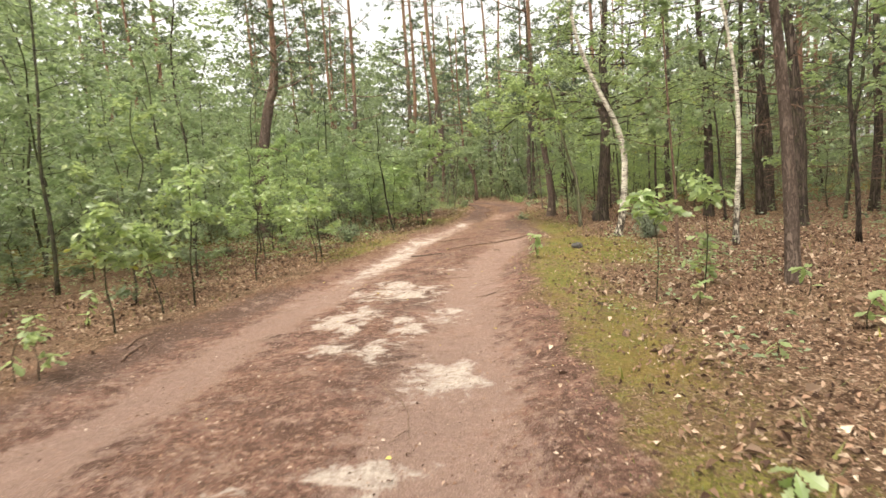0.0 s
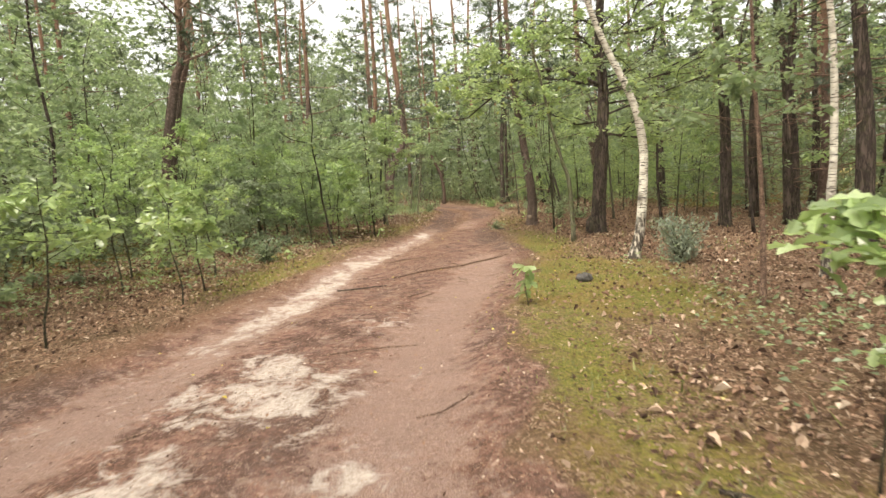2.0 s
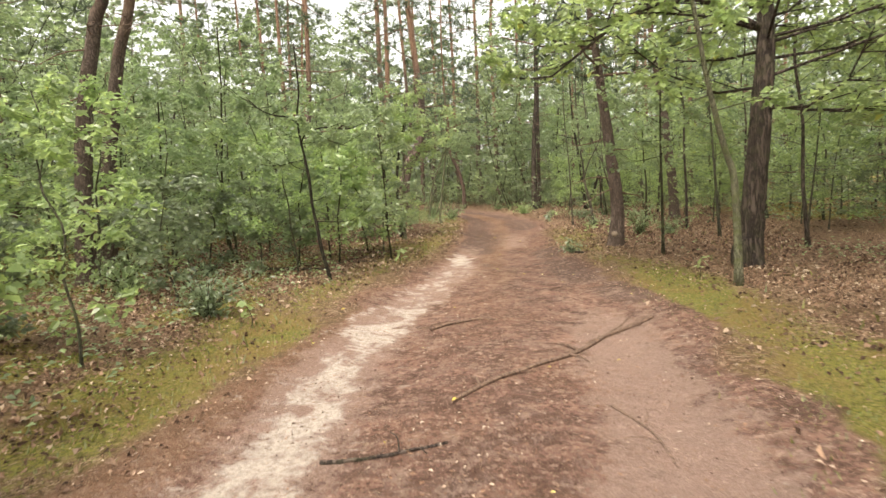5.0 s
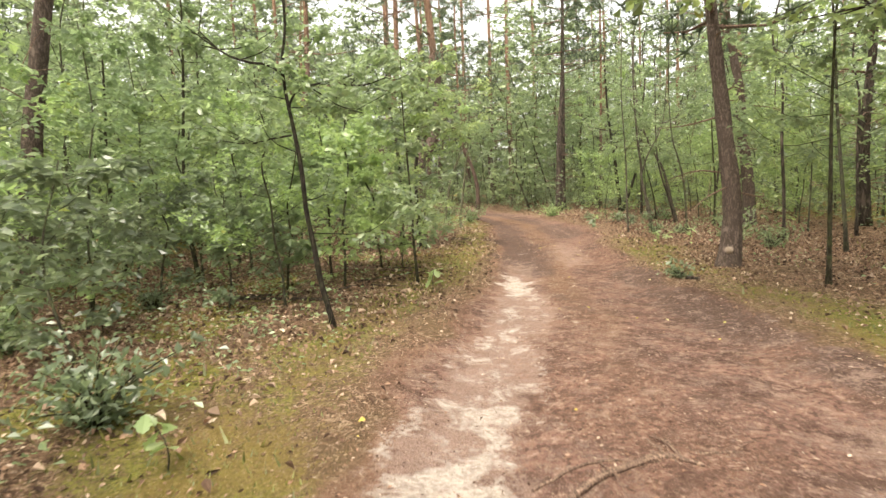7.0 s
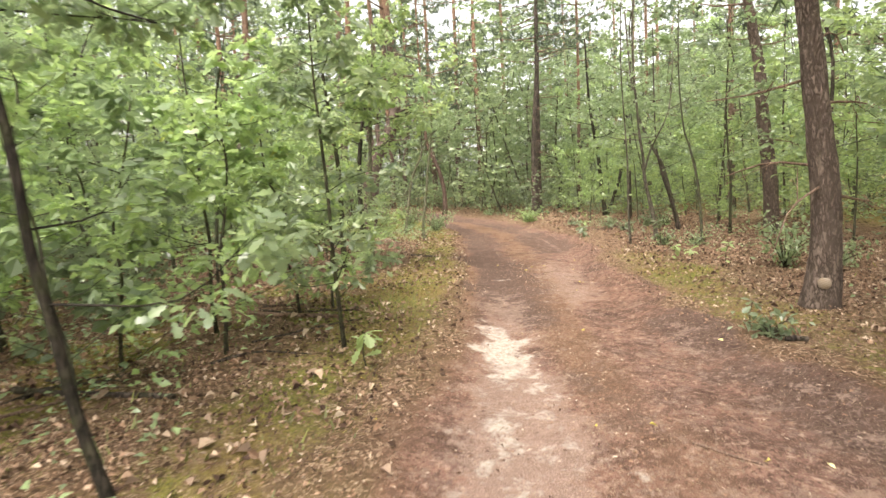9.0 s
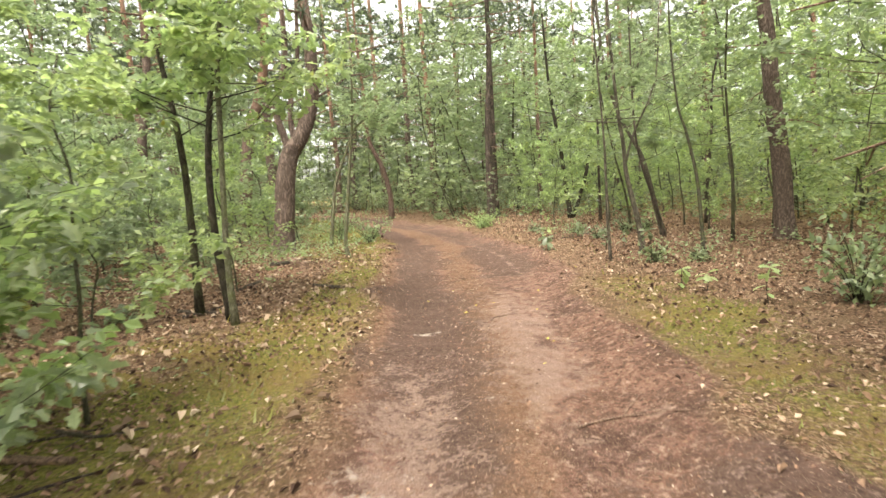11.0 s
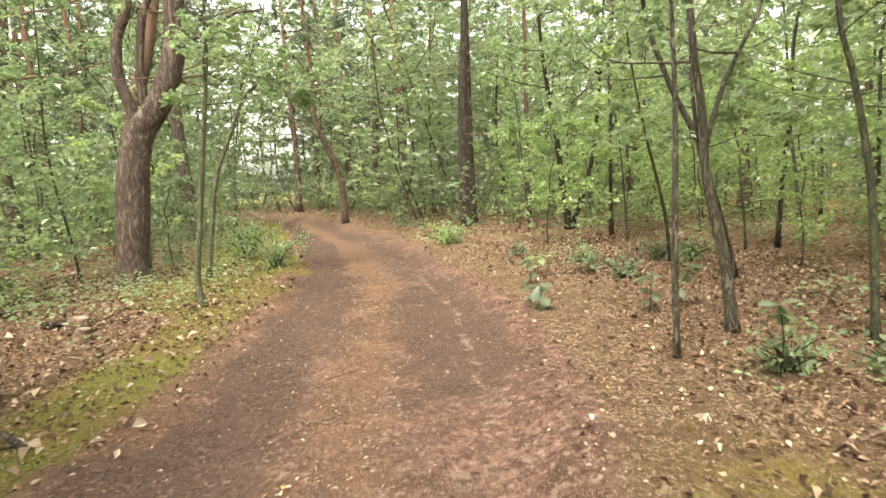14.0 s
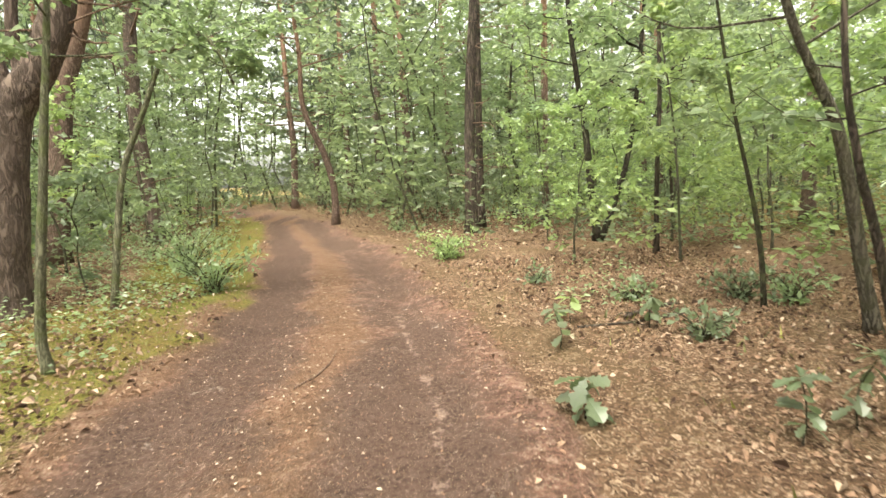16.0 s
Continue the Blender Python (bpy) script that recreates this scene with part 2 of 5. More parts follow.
M_LEAF = leaf_material("oak_leaf", (0.080, 0.125, 0.070), (0.295, 0.358, 0.205), (0.47, 0.60, 0.255))
M_LEAF_LIGHT = leaf_material("young_leaf", (0.125, 0.195, 0.083), (0.375, 0.455, 0.225), (0.57, 0.72, 0.24), 0.015)
# dull leaf, darkened further so its colour carries the shade low in the wood
M_LEAF_DULL = leaf_material("dull_shaded_leaf", (0.062, 0.090, 0.060), (0.212, 0.252, 0.162), (0.36, 0.445, 0.215))
M_NEEDLE = leaf_material("pine_needle", (0.04, 0.065, 0.035), (0.09, 0.12, 0.06), (0.10, 0.14, 0.05), 0.0, 0.6, 0.2)
M_JUNIPER = leaf_material("grey_green_needle", (0.11, 0.15, 0.10), (0.26, 0.31, 0.21), (0.26, 0.34, 0.18), 0.0, 0.6, 0.2)
M_GRASS = leaf_material("grass_blade", (0.075, 0.09, 0.015), (0.21, 0.21, 0.045), (0.24, 0.26, 0.05), 0.05, 0.6, 0.35)


def bark(name, deep, face, flake=None, flake_from=3.0, flake_to=6.0, plates=(15, 15, 2.2), depth=0.025, moss=0.0):
    m = material(name)
    g = Graph(m)
    at = g.coords("Object")
    wob = g.noise(at, 3.0, 3.0)
    strand = g.node("ShaderNodeTexNoise", Vector=g.coords("Object", plates), Scale=1.0, Detail=5.0, Roughness=0.6, Distortion=0.6).outputs["Fac"]
    crack = g.math("ABSOLUTE", g.math("SUBTRACT", strand, 0.5))
    fine = g.noise(g.coords("Object", (90, 90, 16)), 1.0, 5.0, 0.65)
    flakes = g.noise(g.coords("Object", (plates[0], plates[1], plates[2] * 5)), 1.3, 3.0, 0.6)
    relief = g.math("ADD", g.ramp(crack, 0.0, 0.12), g.math("ADD", g.math("MULTIPLY", fine, 0.45), g.math("MULTIPLY", flakes, 0.4)))
    c = g.mix(g.ramp(relief, 0.35, 1.5), deep, face)
    c = g.mix(g.ramp(wob, 0.35, 0.75, 0.0, 0.5), c, g.mix(0.5, face, deep))
    if flake:
        z = g.node("ShaderNodeSeparateXYZ", Vector=at).outputs[2]
        up = g.math("ADD", z, g.math("MULTIPLY", wob, 2.0))
        c = g.mix(g.ramp(up, flake_from + 1, flake_to + 1), c, g.mix(g.ramp(fine, 0.3, 0.7), flake, g.mix(0.6, flake, deep)))
    if moss:
        z = g.node("ShaderNodeSeparateXYZ", Vector=at).outputs[2]
        green = g.math("MULTIPLY", g.ramp(g.noise(at, 7.0, 4.0), 0.45, 0.65), moss)
        c = g.mix(green, c, (0.10, 0.12, 0.04))
    g.finish(c, 0.9, g.bump(relief, 0.9, depth), spec=0.15)
    return m


M_PINE = bark("pine_bark", (0.082, 0.060, 0.051), (0.195, 0.145, 0.122), (0.31, 0.18, 0.12), 4.0, 8.0, plates=(26, 26, 8.0), depth=0.016)
M_PINE_RED = bark("red_pine_bark", (0.085, 0.055, 0.045), (0.205, 0.143, 0.118), (0.31, 0.18, 0.122), 2.8, 6.5, plates=(26, 26, 8.0), depth=0.016)
M_PINE_CROOKED = bark("greyish_pine_bark", (0.08, 0.058, 0.049), (0.205, 0.15, 0.127), (0.34, 0.2, 0.135), 5.0, 7.5, plates=(17, 17, 4.0), depth=0.02)
M_OAK = bark("oak_bark", (0.035, 0.027, 0.024), (0.135, 0.102, 0.088), None, plates=(18, 18, 2.6), moss=0.15)
M_STEM = bark("sapling_bark", (0.022, 0.019, 0.013), (0.08, 0.070, 0.048), None, plates=(45, 45, 8), depth=0.006, moss=0.4)
# dark bark with the backlit look of a silhouette put into its near-black colour
M_BLACK = bark("silhouette_bark", (0.015, 0.012, 0.010), (0.055, 0.044, 0.035), None, plates=(40, 40, 8), depth=0.006, moss=0.15)
M_STEM_PALE = bark("pale_sapling_bark", (0.07, 0.067, 0.044), (0.205, 0.195, 0.135), None, plates=(40, 40, 8), depth=0.006, moss=0.55)
M_STEM_GREY = bark("grey_sapling_bark", (0.04, 0.037, 0.028), (0.125, 0.115, 0.085), None, plates=(40, 40, 8), depth=0.006, moss=0.5)
M_STEM_BROWN = bark("grey_brown_bark", (0.055, 0.046, 0.037), (0.185, 0.16, 0.13), None, plates=(26, 26, 6), depth=0.012, moss=0.2)
M_DEADWOOD = bark("dead_wood", (0.10, 0.065, 0.05), (0.31, 0.205, 0.155), None, plates=(50, 50, 20), depth=0.006)


def birch_bark():
    m = material("birch_bark")
    g = Graph(m)
    at = g.coords("Object")
    z = g.node("ShaderNodeSeparateXYZ", Vector=at).outputs[2]
    lens = g.noise(g.coords("Object", (7, 7, 55)), 1.0, 3.0, 0.6)
    patch = g.noise(g.coords("Object", (5, 5, 9)), 1.0, 3.0, 0.6)
    c = g.mix(g.ramp(patch, 0.3, 0.7), (0.66, 0.62, 0.54), (0.36, 0.32, 0.27))
    c = g.mix(g.ramp(lens, 0.54, 0.61), c, (0.075, 0.06, 0.052))
    scar = g.noise(g.coords("Object", (3.5, 3.5, 16)), 1.0, 4.0, 0.6)
    c = g.mix(g.ramp(scar, 0.60, 0.66), c, (0.05, 0.042, 0.037))
    low = g.ramp(g.math("ADD", z, g.math("MULTIPLY", patch, -2.2)), -0.75, 0.1, 1.0, 0.0)
    dark = g.noise(g.coords("Object", (26, 26, 6)), 1.0, 4.0, 0.6)
    c = g.mix(low, c, g.mix(g.ramp(dark, 0.50, 0.60), (0.05, 0.04, 0.033), (0.45, 0.40, 0.34)))
    g.finish(c, 0.75, g.bump(g.math("ADD", patch, lens), 0.4, 0.01), spec=0.25)
    return m


M_BIRCH = birch_bark()


def litter_material(name, dark, light, pale):
    m = material(name)
    g = Graph(m)
    rnd = g.node("ShaderNodeNewGeometry").outputs["Random Per Island"]
    c = g.mix(g.ramp(rnd, 0.05, 0.8), dark, light)
    c = g.mix(g.ramp(rnd, 0.8, 1.0), c, pale)
    spot = g.noise(g.coords("Object"), 45.0, 3.0)
    c = g.mix(g.ramp(spot, 0.4, 0.75, 0.0, 0.5), c, dark)
    g.finish(c, 0.8, None, 0.15, c, 0.2)
    return m


M_LITTER = litter_material("dry_oak_leaf", (0.055, 0.031, 0.022), (0.34, 0.215, 0.15), (0.58, 0.45, 0.35))
M_PALE_LITTER = litter_material("bleached_oak_leaf", (0.20, 0.135, 0.10), (0.50, 0.37, 0.28), (0.74, 0.61, 0.49))
M_CHIP = litter_material("needle_and_chip", (0.07, 0.036, 0.024), (0.34, 0.20, 0.135), (0.66, 0.53, 0.43))
M_YELLOW = litter_material("yellow_leaf", (0.42, 0.32, 0.07), (0.6, 0.5, 0.15), (0.7, 0.63, 0.35))


def ground_material():
    m = material("forest_soil")
    g = Graph(m)
    at = g.coords("Object")
    a = g.node("ShaderNodeAttribute")
    a.attribute_name = "cover"
    s = g.node("ShaderNodeSeparateColor", Color=a.outputs["Color"])
    bare, sand, moss = s.outputs[0], s.outputs[1], s.outputs[2]
    b = g.node("ShaderNodeAttribute")
    b.attribute_name = "soil"
    s2 = g.node("ShaderNodeSeparateColor", Color=b.outputs["Color"])
    dark_soil, needles, dusty = s2.outputs[0], s2.outputs[1], s2.outputs[2]
    big, mid, fine, grit = g.noise(at, 0.9, 4.0), g.noise(at, 6.0, 5.0, 0.6), g.noise(at, 34.0, 5.0, 0.65), g.noise(at, 140.0, 3.0, 0.7)
    edge = g.math("ADD", g.math("MULTIPLY", g.math("SUBTRACT", mid, 0.5), 0.7), g.math("MULTIPLY", g.math("SUBTRACT", fine, 0.5), 0.6))

    def cut(mask, lo=0.35, hi=0.65, k=1.0):
        return g.ramp(g.math("ADD", mask, g.math("MULTIPLY", edge, k)), lo, hi)

    warp = g.node("ShaderNodeVectorMath", Vector=at)
    warp.operation = "ADD"
    g.put(warp.inputs[1], g.node("ShaderNodeTexNoise", Vector=at, Scale=9.0).outputs["Color"])
    at2 = warp.outputs[0]
    flake = g.node("ShaderNodeSeparateColor", Color=g.cells(at2, 17.0, "F1", "Color"))
    scrap = g.node("ShaderNodeSeparateColor", Color=g.cells(at2, 46.0, "F1", "Color"))
    chip = g.math("MULTIPLY", g.ramp(scrap.outputs[0], 0.80, 0.86), g.ramp(g.cells(at2, 46.0), 0.55, 0.35))
    patchy = g.noise(at, 2.6, 6.0, 0.7)
    soil = g.mix(g.ramp(patchy, 0.36, 0.64), (0.066, 0.034, 0.027), (0.250, 0.138, 0.108))
    soil = g.mix(g.ramp(mid, 0.5, 0.66, 0.0, 0.6), soil, (0.085, 0.046, 0.036))
    soil = g.mix(g.ramp(big, 0.4, 0.65, 0.0, 0.6), soil, (0.20, 0.105, 0.072))
    soil = g.mix(g.ramp(grit, 0.5, 0.68, 0.0, 0.85), soil, (0.37, 0.24, 0.195))
    soil = g.mix(g.ramp(fine, 0.52, 0.66, 0.0, 0.85), soil, (0.075, 0.046, 0.035))
    crumb = g.noise(at, 17.0, 7.0, 0.72)
    soil = g.mix(g.ramp(crumb, 0.52, 0.58, 0.0, 0.68), soil, (0.07, 0.039, 0.031))
    soil = g.mix(g.ramp(crumb, 0.44, 0.38, 0.0, 0.8), soil, (0.40, 0.275, 0.225))
    clod = g.noise(at, 5.0, 8.0, 0.75)
    soil = g.mix(g.ramp(clod, 0.53, 0.58, 0.0, 0.55), soil, (0.095, 0.054, 0.043))
    soil = g.mix(g.ramp(clod, 0.42, 0.37, 0.0, 0.55), soil, (0.36, 0.245, 0.20))
    soil = g.mix(g.math("MULTIPLY", cut(needles, 0.25, 0.85), 0.6), soil, g.mix(g.ramp(grit, 0.35, 0.68), (0.10, 0.054, 0.033), (0.30, 0.18, 0.11)))
    soil = g.mix(g.math("MULTIPLY", cut(dark_soil, 0.25, 0.75, 1.4), 0.8), soil, g.mix(g.ramp(fine, 0.35, 0.68), (0.045, 0.029, 0.025), (0.15, 0.097, 0.08)))
    soil = g.mix(g.math("MULTIPLY", cut(dusty, 0.22, 0.62, 2.2), 0.74), soil, g.mix(g.ramp(grit, 0.34, 0.68), (0.18, 0.112, 0.092), (0.47, 0.335, 0.285)))
    soil = g.mix(g.math("MULTIPLY", chip, 0.8), soil, g.mix(scrap.outputs[1], (0.16, 0.085, 0.05), (0.60, 0.46, 0.33)))
    lace = g.node("ShaderNodeTexNoise", Vector=at, Scale=3.6, Detail=8.0, Roughness=0.72, Distortion=0.9).outputs["Fac"]
    pale = g.mix(g.ramp(fine, 0.35, 0.65), (0.60, 0.52, 0.465), (0.43, 0.36, 0.315))
    pale = g.mix(g.ramp(crumb, 0.50, 0.62, 0.0, 0.4), pale, (0.27, 0.2, 0.165))
    pale = g.mix(g.ramp(grit, 0.60, 0.75, 0.0, 0.5), pale, (0.32, 0.235, 0.18))
    pale = g.mix(g.ramp(g.noise(at, 11.0, 5.0, 0.65), 0.54, 0.68, 0.0, 0.6), pale, (0.24, 0.17, 0.135))
    soil = g.mix(g.math("MULTIPLY", g.ramp(g.math("ADD", g.math("ADD", sand, g.math("MULTIPLY", g.math("SUBTRACT", lace, 0.5), 2.3)), g.math("MULTIPLY", edge, 1.5)), 0.36, 0.74), 0.92), soil, pale)
    floor = g.mix(flake.outputs[0], (0.06, 0.034, 0.022), (0.24, 0.145, 0.095))
    floor = g.mix(g.ramp(flake.outputs[1], 0.72, 0.95, 0.0, 0.85), floor, (0.52, 0.37, 0.27))
    floor = g.mix(g.ramp(scrap.outputs[2], 0.6, 1.0, 0.0, 0.6), floor, (0.055, 0.034, 0.02))
    floor = g.mix(g.ramp(big, 0.42, 0.68, 0.0, 0.45), floor, g.mix(grit, (0.10, 0.065, 0.035), (0.17, 0.125, 0.065)))
    green = g.mix(g.ramp(fine, 0.32, 0.68), (0.06, 0.068, 0.014), (0.215, 0.205, 0.046))
    green = g.mix(g.ramp(big, 0.42, 0.62, 0.0, 0.7), green, g.mix(grit, (0.13, 0.082, 0.028), (0.24, 0.16, 0.058)))
    green = g.mix(g.ramp(scrap.outputs[0], 0.74, 0.9, 0.0, 0.7), green, g.mix(scrap.outputs[1], (0.17, 0.10, 0.05), (0.5, 0.37, 0.22)))
    floor = g.mix(cut(moss, 0.30, 0.75, 1.3), floor, green)
    c = g.mix(cut(bare, 0.3, 0.7, 0.9), floor, soil)
    relief = g.math("ADD", g.math("MULTIPLY", g.math("SUBTRACT", fine, crumb), 1.0), g.math("MULTIPLY", grit, 0.5))
    g.finish(c, 0.95, g.bump(relief, 1.0, 0.045), spec=0.1)
    return m


M_GROUND = ground_material()


def stone_material():
    m = material("dark_stone")
    g = Graph(m)
    at = g.coords("Object")
    n = g.noise(at, 14.0, 6.0, 0.65)
    c = g.mix(g.ramp(n, 0.3, 0.7), (0.03, 0.028, 0.027), (0.11, 0.10, 0.095))
    g.finish(c, 0.8, g.bump(n, 0.8, 0.02))
    return m


def sawn_material():
    m = material("sawn_wood")
    g = Graph(m)
    at = g.coords("Object")
    ring = g.node("ShaderNodeTexWave", Vector=at, Scale=22.0, Distortion=2.0, Detail=2.0)
    ring.wave_type = "RINGS"
    c = g.mix(ring.outputs["Fac"], (0.20, 0.145, 0.11), (0.31, 0.25, 0.20))
    c = g.mix(g.ramp(g.noise(at, 9.0), 0.4, 0.7, 0.0, 0.6), c, (0.20, 0.13, 0.08))
    g.finish(c, 0.85)
    return m


M_STONE, M_SAWN = stone_material(), sawn_material()

# ---- the ground: one sheet from the track to the horizon ----
def spaced(lo, hi, step, far_lo, far_hi):
    mid = np.arange(lo, hi, step)
    grow = step * 1.22 ** np.arange(1, 60)
    up, down = hi + np.cumsum(grow), lo - np.cumsum(grow)
    return np.concatenate([down[down > far_lo][::-1], mid, up[up < far_hi]])


def build_ground():
    xs, ys = spaced(-5.5, 8.5, 0.083, -420, 420), spaced(1.2, 34, 0.083, -420, 480)
    x, y = np.meshgrid(xs, ys)
    inside, across = track(x, y)
    z = height(x, y)
    n1, n2, n3 = fbm(x, y, 0.9, 40, 4), fbm(x, y, 0.35, 50, 3), fbm(x, y, 2.6, 60, 3)
    bare = step01(-0.30, 0.28, inside + 0.9 * (n1 - 0.5))
    # pale sand washed along the left rut, and the blotches in the first metres
    line = np.interp(y, SAND_Y, SAND_X) + 0.22 * (fbm(x * 0.2, y, 0.7, 74, 3) - 0.5)
    wide = 0.29 + 0.12 * step01(13.5, 15, y) - 0.16 * step01(17.4, 19.5, y) + 0.05 * np.sin(y * 1.3) + 0.04 * np.sin(y * 3.1)
    run = 0.66 * np.exp(-(((x - line) / wide) ** 4)) * step01(8.2, 9.4, y) * (1 - step01(20.0, 20.5, y))
    run = run * (1 - 0.36 * step01(14.2, 16, y) * (1 - step01(18.9, 19.4, y))) * (0.66 + 0.68 * fbm(x, y, 0.5, 77, 3))
    run = np.maximum(run, 0.28 * np.exp(-(((x - line) / 0.5) ** 2)) * step01(4.0, 9.5, y) * (1 - step01(18.6, 19.6, y)))
    blots = np.zeros_like(x)
    wx, wy = x + 0.4 * (fbm(x, y, 0.45, 81, 3) - 0.5), y + 0.6 * (fbm(x, y, 0.45, 83, 3) - 0.5)
    for bx, by, rx, ry, k in ((-0.68, 7.54, 0.52, 0.46, 0.85), (-1.21, 5.95, 0.25, 0.42, 0.90), (-0.42, 5.53, 0.16, 0.48, 0.80), (-1.15, 4.94, 0.23, 0.25, 0.95), (-0.67, 4.74, 0.12, 0.36, 0.95), (-0.04, 3.95, 0.28, 0.31, 0.95), (-0.61, 2.44, 0.25, 0.10, 0.90), (-1.16, 2.48, 0.09, 0.08, 0.60),
                              (-0.96, 6.31, 0.17, 0.33, 0.95), (-0.53, 5.96, 0.19, 0.20, 0.90), (-0.98, 5.58, 0.10, 0.24, 0.95), (-0.53, 5.41, 0.09, 0.19, 1.00), (-0.73, 7.90, 0.31, 0.57, 0.85), (-0.21, 7.88, 0.19, 0.15, 0.80), (-0.28, 6.73, 0.15, 0.23, 0.50), (0.10, 6.41, 0.09, 0.08, 0.80),
                              (0.05, 6.30, 0.3, 0.50, 0.45), (0.21, 9.60, 0.30, 0.45, 0.45), (0.83, 19.74, 0.15, 0.61, 1.00), (0.90, 20.13, 0.10, 0.28, 1.00), (1.67, 23.44, 0.09, 0.05, 0.5)):
        blots = np.maximum(blots, k * np.exp(-((((wx - bx) / rx) ** 2 + ((wy - by) / ry) ** 2) / 1.9)))
    sand = np.clip(np.maximum(run, 0.98 * blots), 0, 1)
    # dusty pale ruts, damp ruts and other darker stretches, and rusty needles
    dust = np.exp(-(((across - 0.80) / 0.13) ** 2)) * (1 - step01(13.5, 16, y)) * 0.9
    dust = np.maximum(dust, np.exp(-(((x - line) / 0.4) ** 2)) * (1 - step01(18.5, 21, y)) * 0.95)
    dust = np.maximum(dust, np.exp(-(((x - (0.9 + (y - 19.5) * 0.17)) / 0.42) ** 2)) * step01(16, 20, y) * (1 - step01(21.5, 23.5, y)) * 0.5)
    dust = np.maximum(dust, np.exp(-(((across - 0.62) / 0.17) ** 2)) * step01(20.5, 22.0, y) * (1 - step01(24.0, 26.0, y)) * 0.6)
    dust = np.maximum(dust, 0.45 * fbm(x * 1.6, y * 0.8, 1.0, 66, 4) * (1 - step01(19, 22, y)))
    dust = dust * (0.55 + 0.8 * n1) * step01(-0.1, 0.2, inside)
    ragged = across + 0.16 * (fbm(x, y, 0.8, 101, 4) - 0.5)
    dark_soil = np.exp(-(((x - (2.5 - 0.02 * (y - 16.5))) / 0.36) ** 2)) * step01(14.2, 15.6, y) * (1 - step01(18.6, 20, y))
    dark_soil = np.maximum(dark_soil, 1.4 * np.exp(-(((ragged - 0.22) / 0.15) ** 2)) * step01(21.0, 22.5, y))
    dark_soil = np.maximum(dark_soil, 1.0 * np.exp(-(((ragged - 0.74) / 0.2) ** 2)) * step01(24.5, 27, y))
    dark_soil = np.maximum(dark_soil, 0.6 * np.exp(-(((ragged - 0.35) / 0.3) ** 2)) * step01(20, 22.5, y) * (1 - step01(25, 27, y)))
    for bx, by, rx, ry, k in ((-0.39, 4.43, 0.8, 1.5, 0.85), (-0.30, 7.40, 0.7, 1.3, 0.8), (0.17, 5.85, 0.5, 0.8, 0.6), (2.67, 27.97, 0.4, 1.2, 0.8), (2.72, 29.96, 0.35, 0.9, 0.9), (2.47, 18.63, 0.5, 0.7, 0.8), (0.22, 11.08, 0.5, 0.8, 0.6), (1.18, 8.99, 0.3, 1.2, 0.5), (1.90, 12.65, 0.35, 0.8, 0.7), (1.56, 25.11, 0.4, 1.0, 1.0), (1.35, 21.4, 0.45, 1.1, 0.95), (2.68, 19.6, 0.33, 0.9, 1.3), (2.5, 17.4, 0.3, 1.2, 0.9), (0.9, 22.9, 0.35, 0.9, 0.9), (1.35, 18.7, 0.35, 1.3, 0.6)):
        dark_soil = np.maximum(dark_soil, k * np.exp(-(((wx - bx) / rx) ** 2) - ((wy - by) / ry) ** 2))
    # darker along the left margin of the first metres
    dark_soil = np.maximum(dark_soil, 0.75 * np.exp(-(((inside - 0.3) / 0.4) ** 2)) * (across < 0.5) * (1 - step01(7, 10, y)))
    dark_soil = np.clip(dark_soil * (0.15 + 1.6 * n1), 0, 1)
    rust = np.exp(-(((ragged - 0.49) / 0.13) ** 2)) * (0.25 + 0.85 * step01(12, 22, y)) + 0.9 * np.exp(-((inside / 0.35) ** 2)) * (across < 0.5)
    rust = np.clip(rust * (0.5 + 0.9 * n3), 0, 1)
    tyre = 3.49 + (y - 25.6) * 0.16
    dust = np.maximum(dust, 0.5 * np.exp(-(((x - np.minimum(tyre, 3.98)) / 0.045) ** 2)) * step01(25, 25.8, y) * (1 - step01(30.5, 32, y)))
    # moss along the verges
    verge = np.exp(-(((-inside - 0.75) / 0.85) ** 2))
    right = across > 0.5
    moss = np.where(right, verge * np.where(y < 13, 0.8 + 0.3 * step01(6.5, 9.0, y), 0.95) * (1 - 0.75 * step01(24.3, 26, y)), verge * step01(9, 14, y) * (0.9 + 0.35 * step01(23, 25, y)) + 0.7 * step01(29, 31, y) * np.exp(-(((-inside - 1.0) / 1.3) ** 2)))
    moss = np.maximum(moss, np.where(right & (y < 12.5), (0.35 + 0.75 * step01(6.5, 9.0, y)) * np.exp(-(((-inside - 1.2) / 1.5) ** 2)), 0))
    moss = np.maximum(moss, np.where(~right, 0.9 * step01(0.42, 0.62, fbm(x, y, 0.9, 131, 4)) * step01(0.2, 1.6, -inside) * step01(11, 14, y) * (1 - 0.75 * step01(23, 25.5, y)), 0))
    moss = np.maximum(moss, 1.2 * np.exp(-(((wx - 2.15) / 0.16) ** 2) - ((wy - 32.1) / 0.5) ** 2))
    bare = bare * (1 - 0.9 * np.exp(-(((wx - 2.15) / 0.16) ** 2) - ((wy - 32.1) / 0.5) ** 2))
    moss = moss * (1 - 0.8 * step01(23, 25.5, y) * (1 - step01(29, 31, y)) * (~right) * step01(0.7, 1.1, -inside))
    moss = np.maximum(moss, 1.3 * np.exp(-(((wx - 4.45) / 0.55) ** 2) - ((wy - 23.1) / 0.8) ** 2))
    moss = np.clip(moss * (0.15 + 1.35 * n3) * (0.6 + 0.8 * n1), 0, 1)
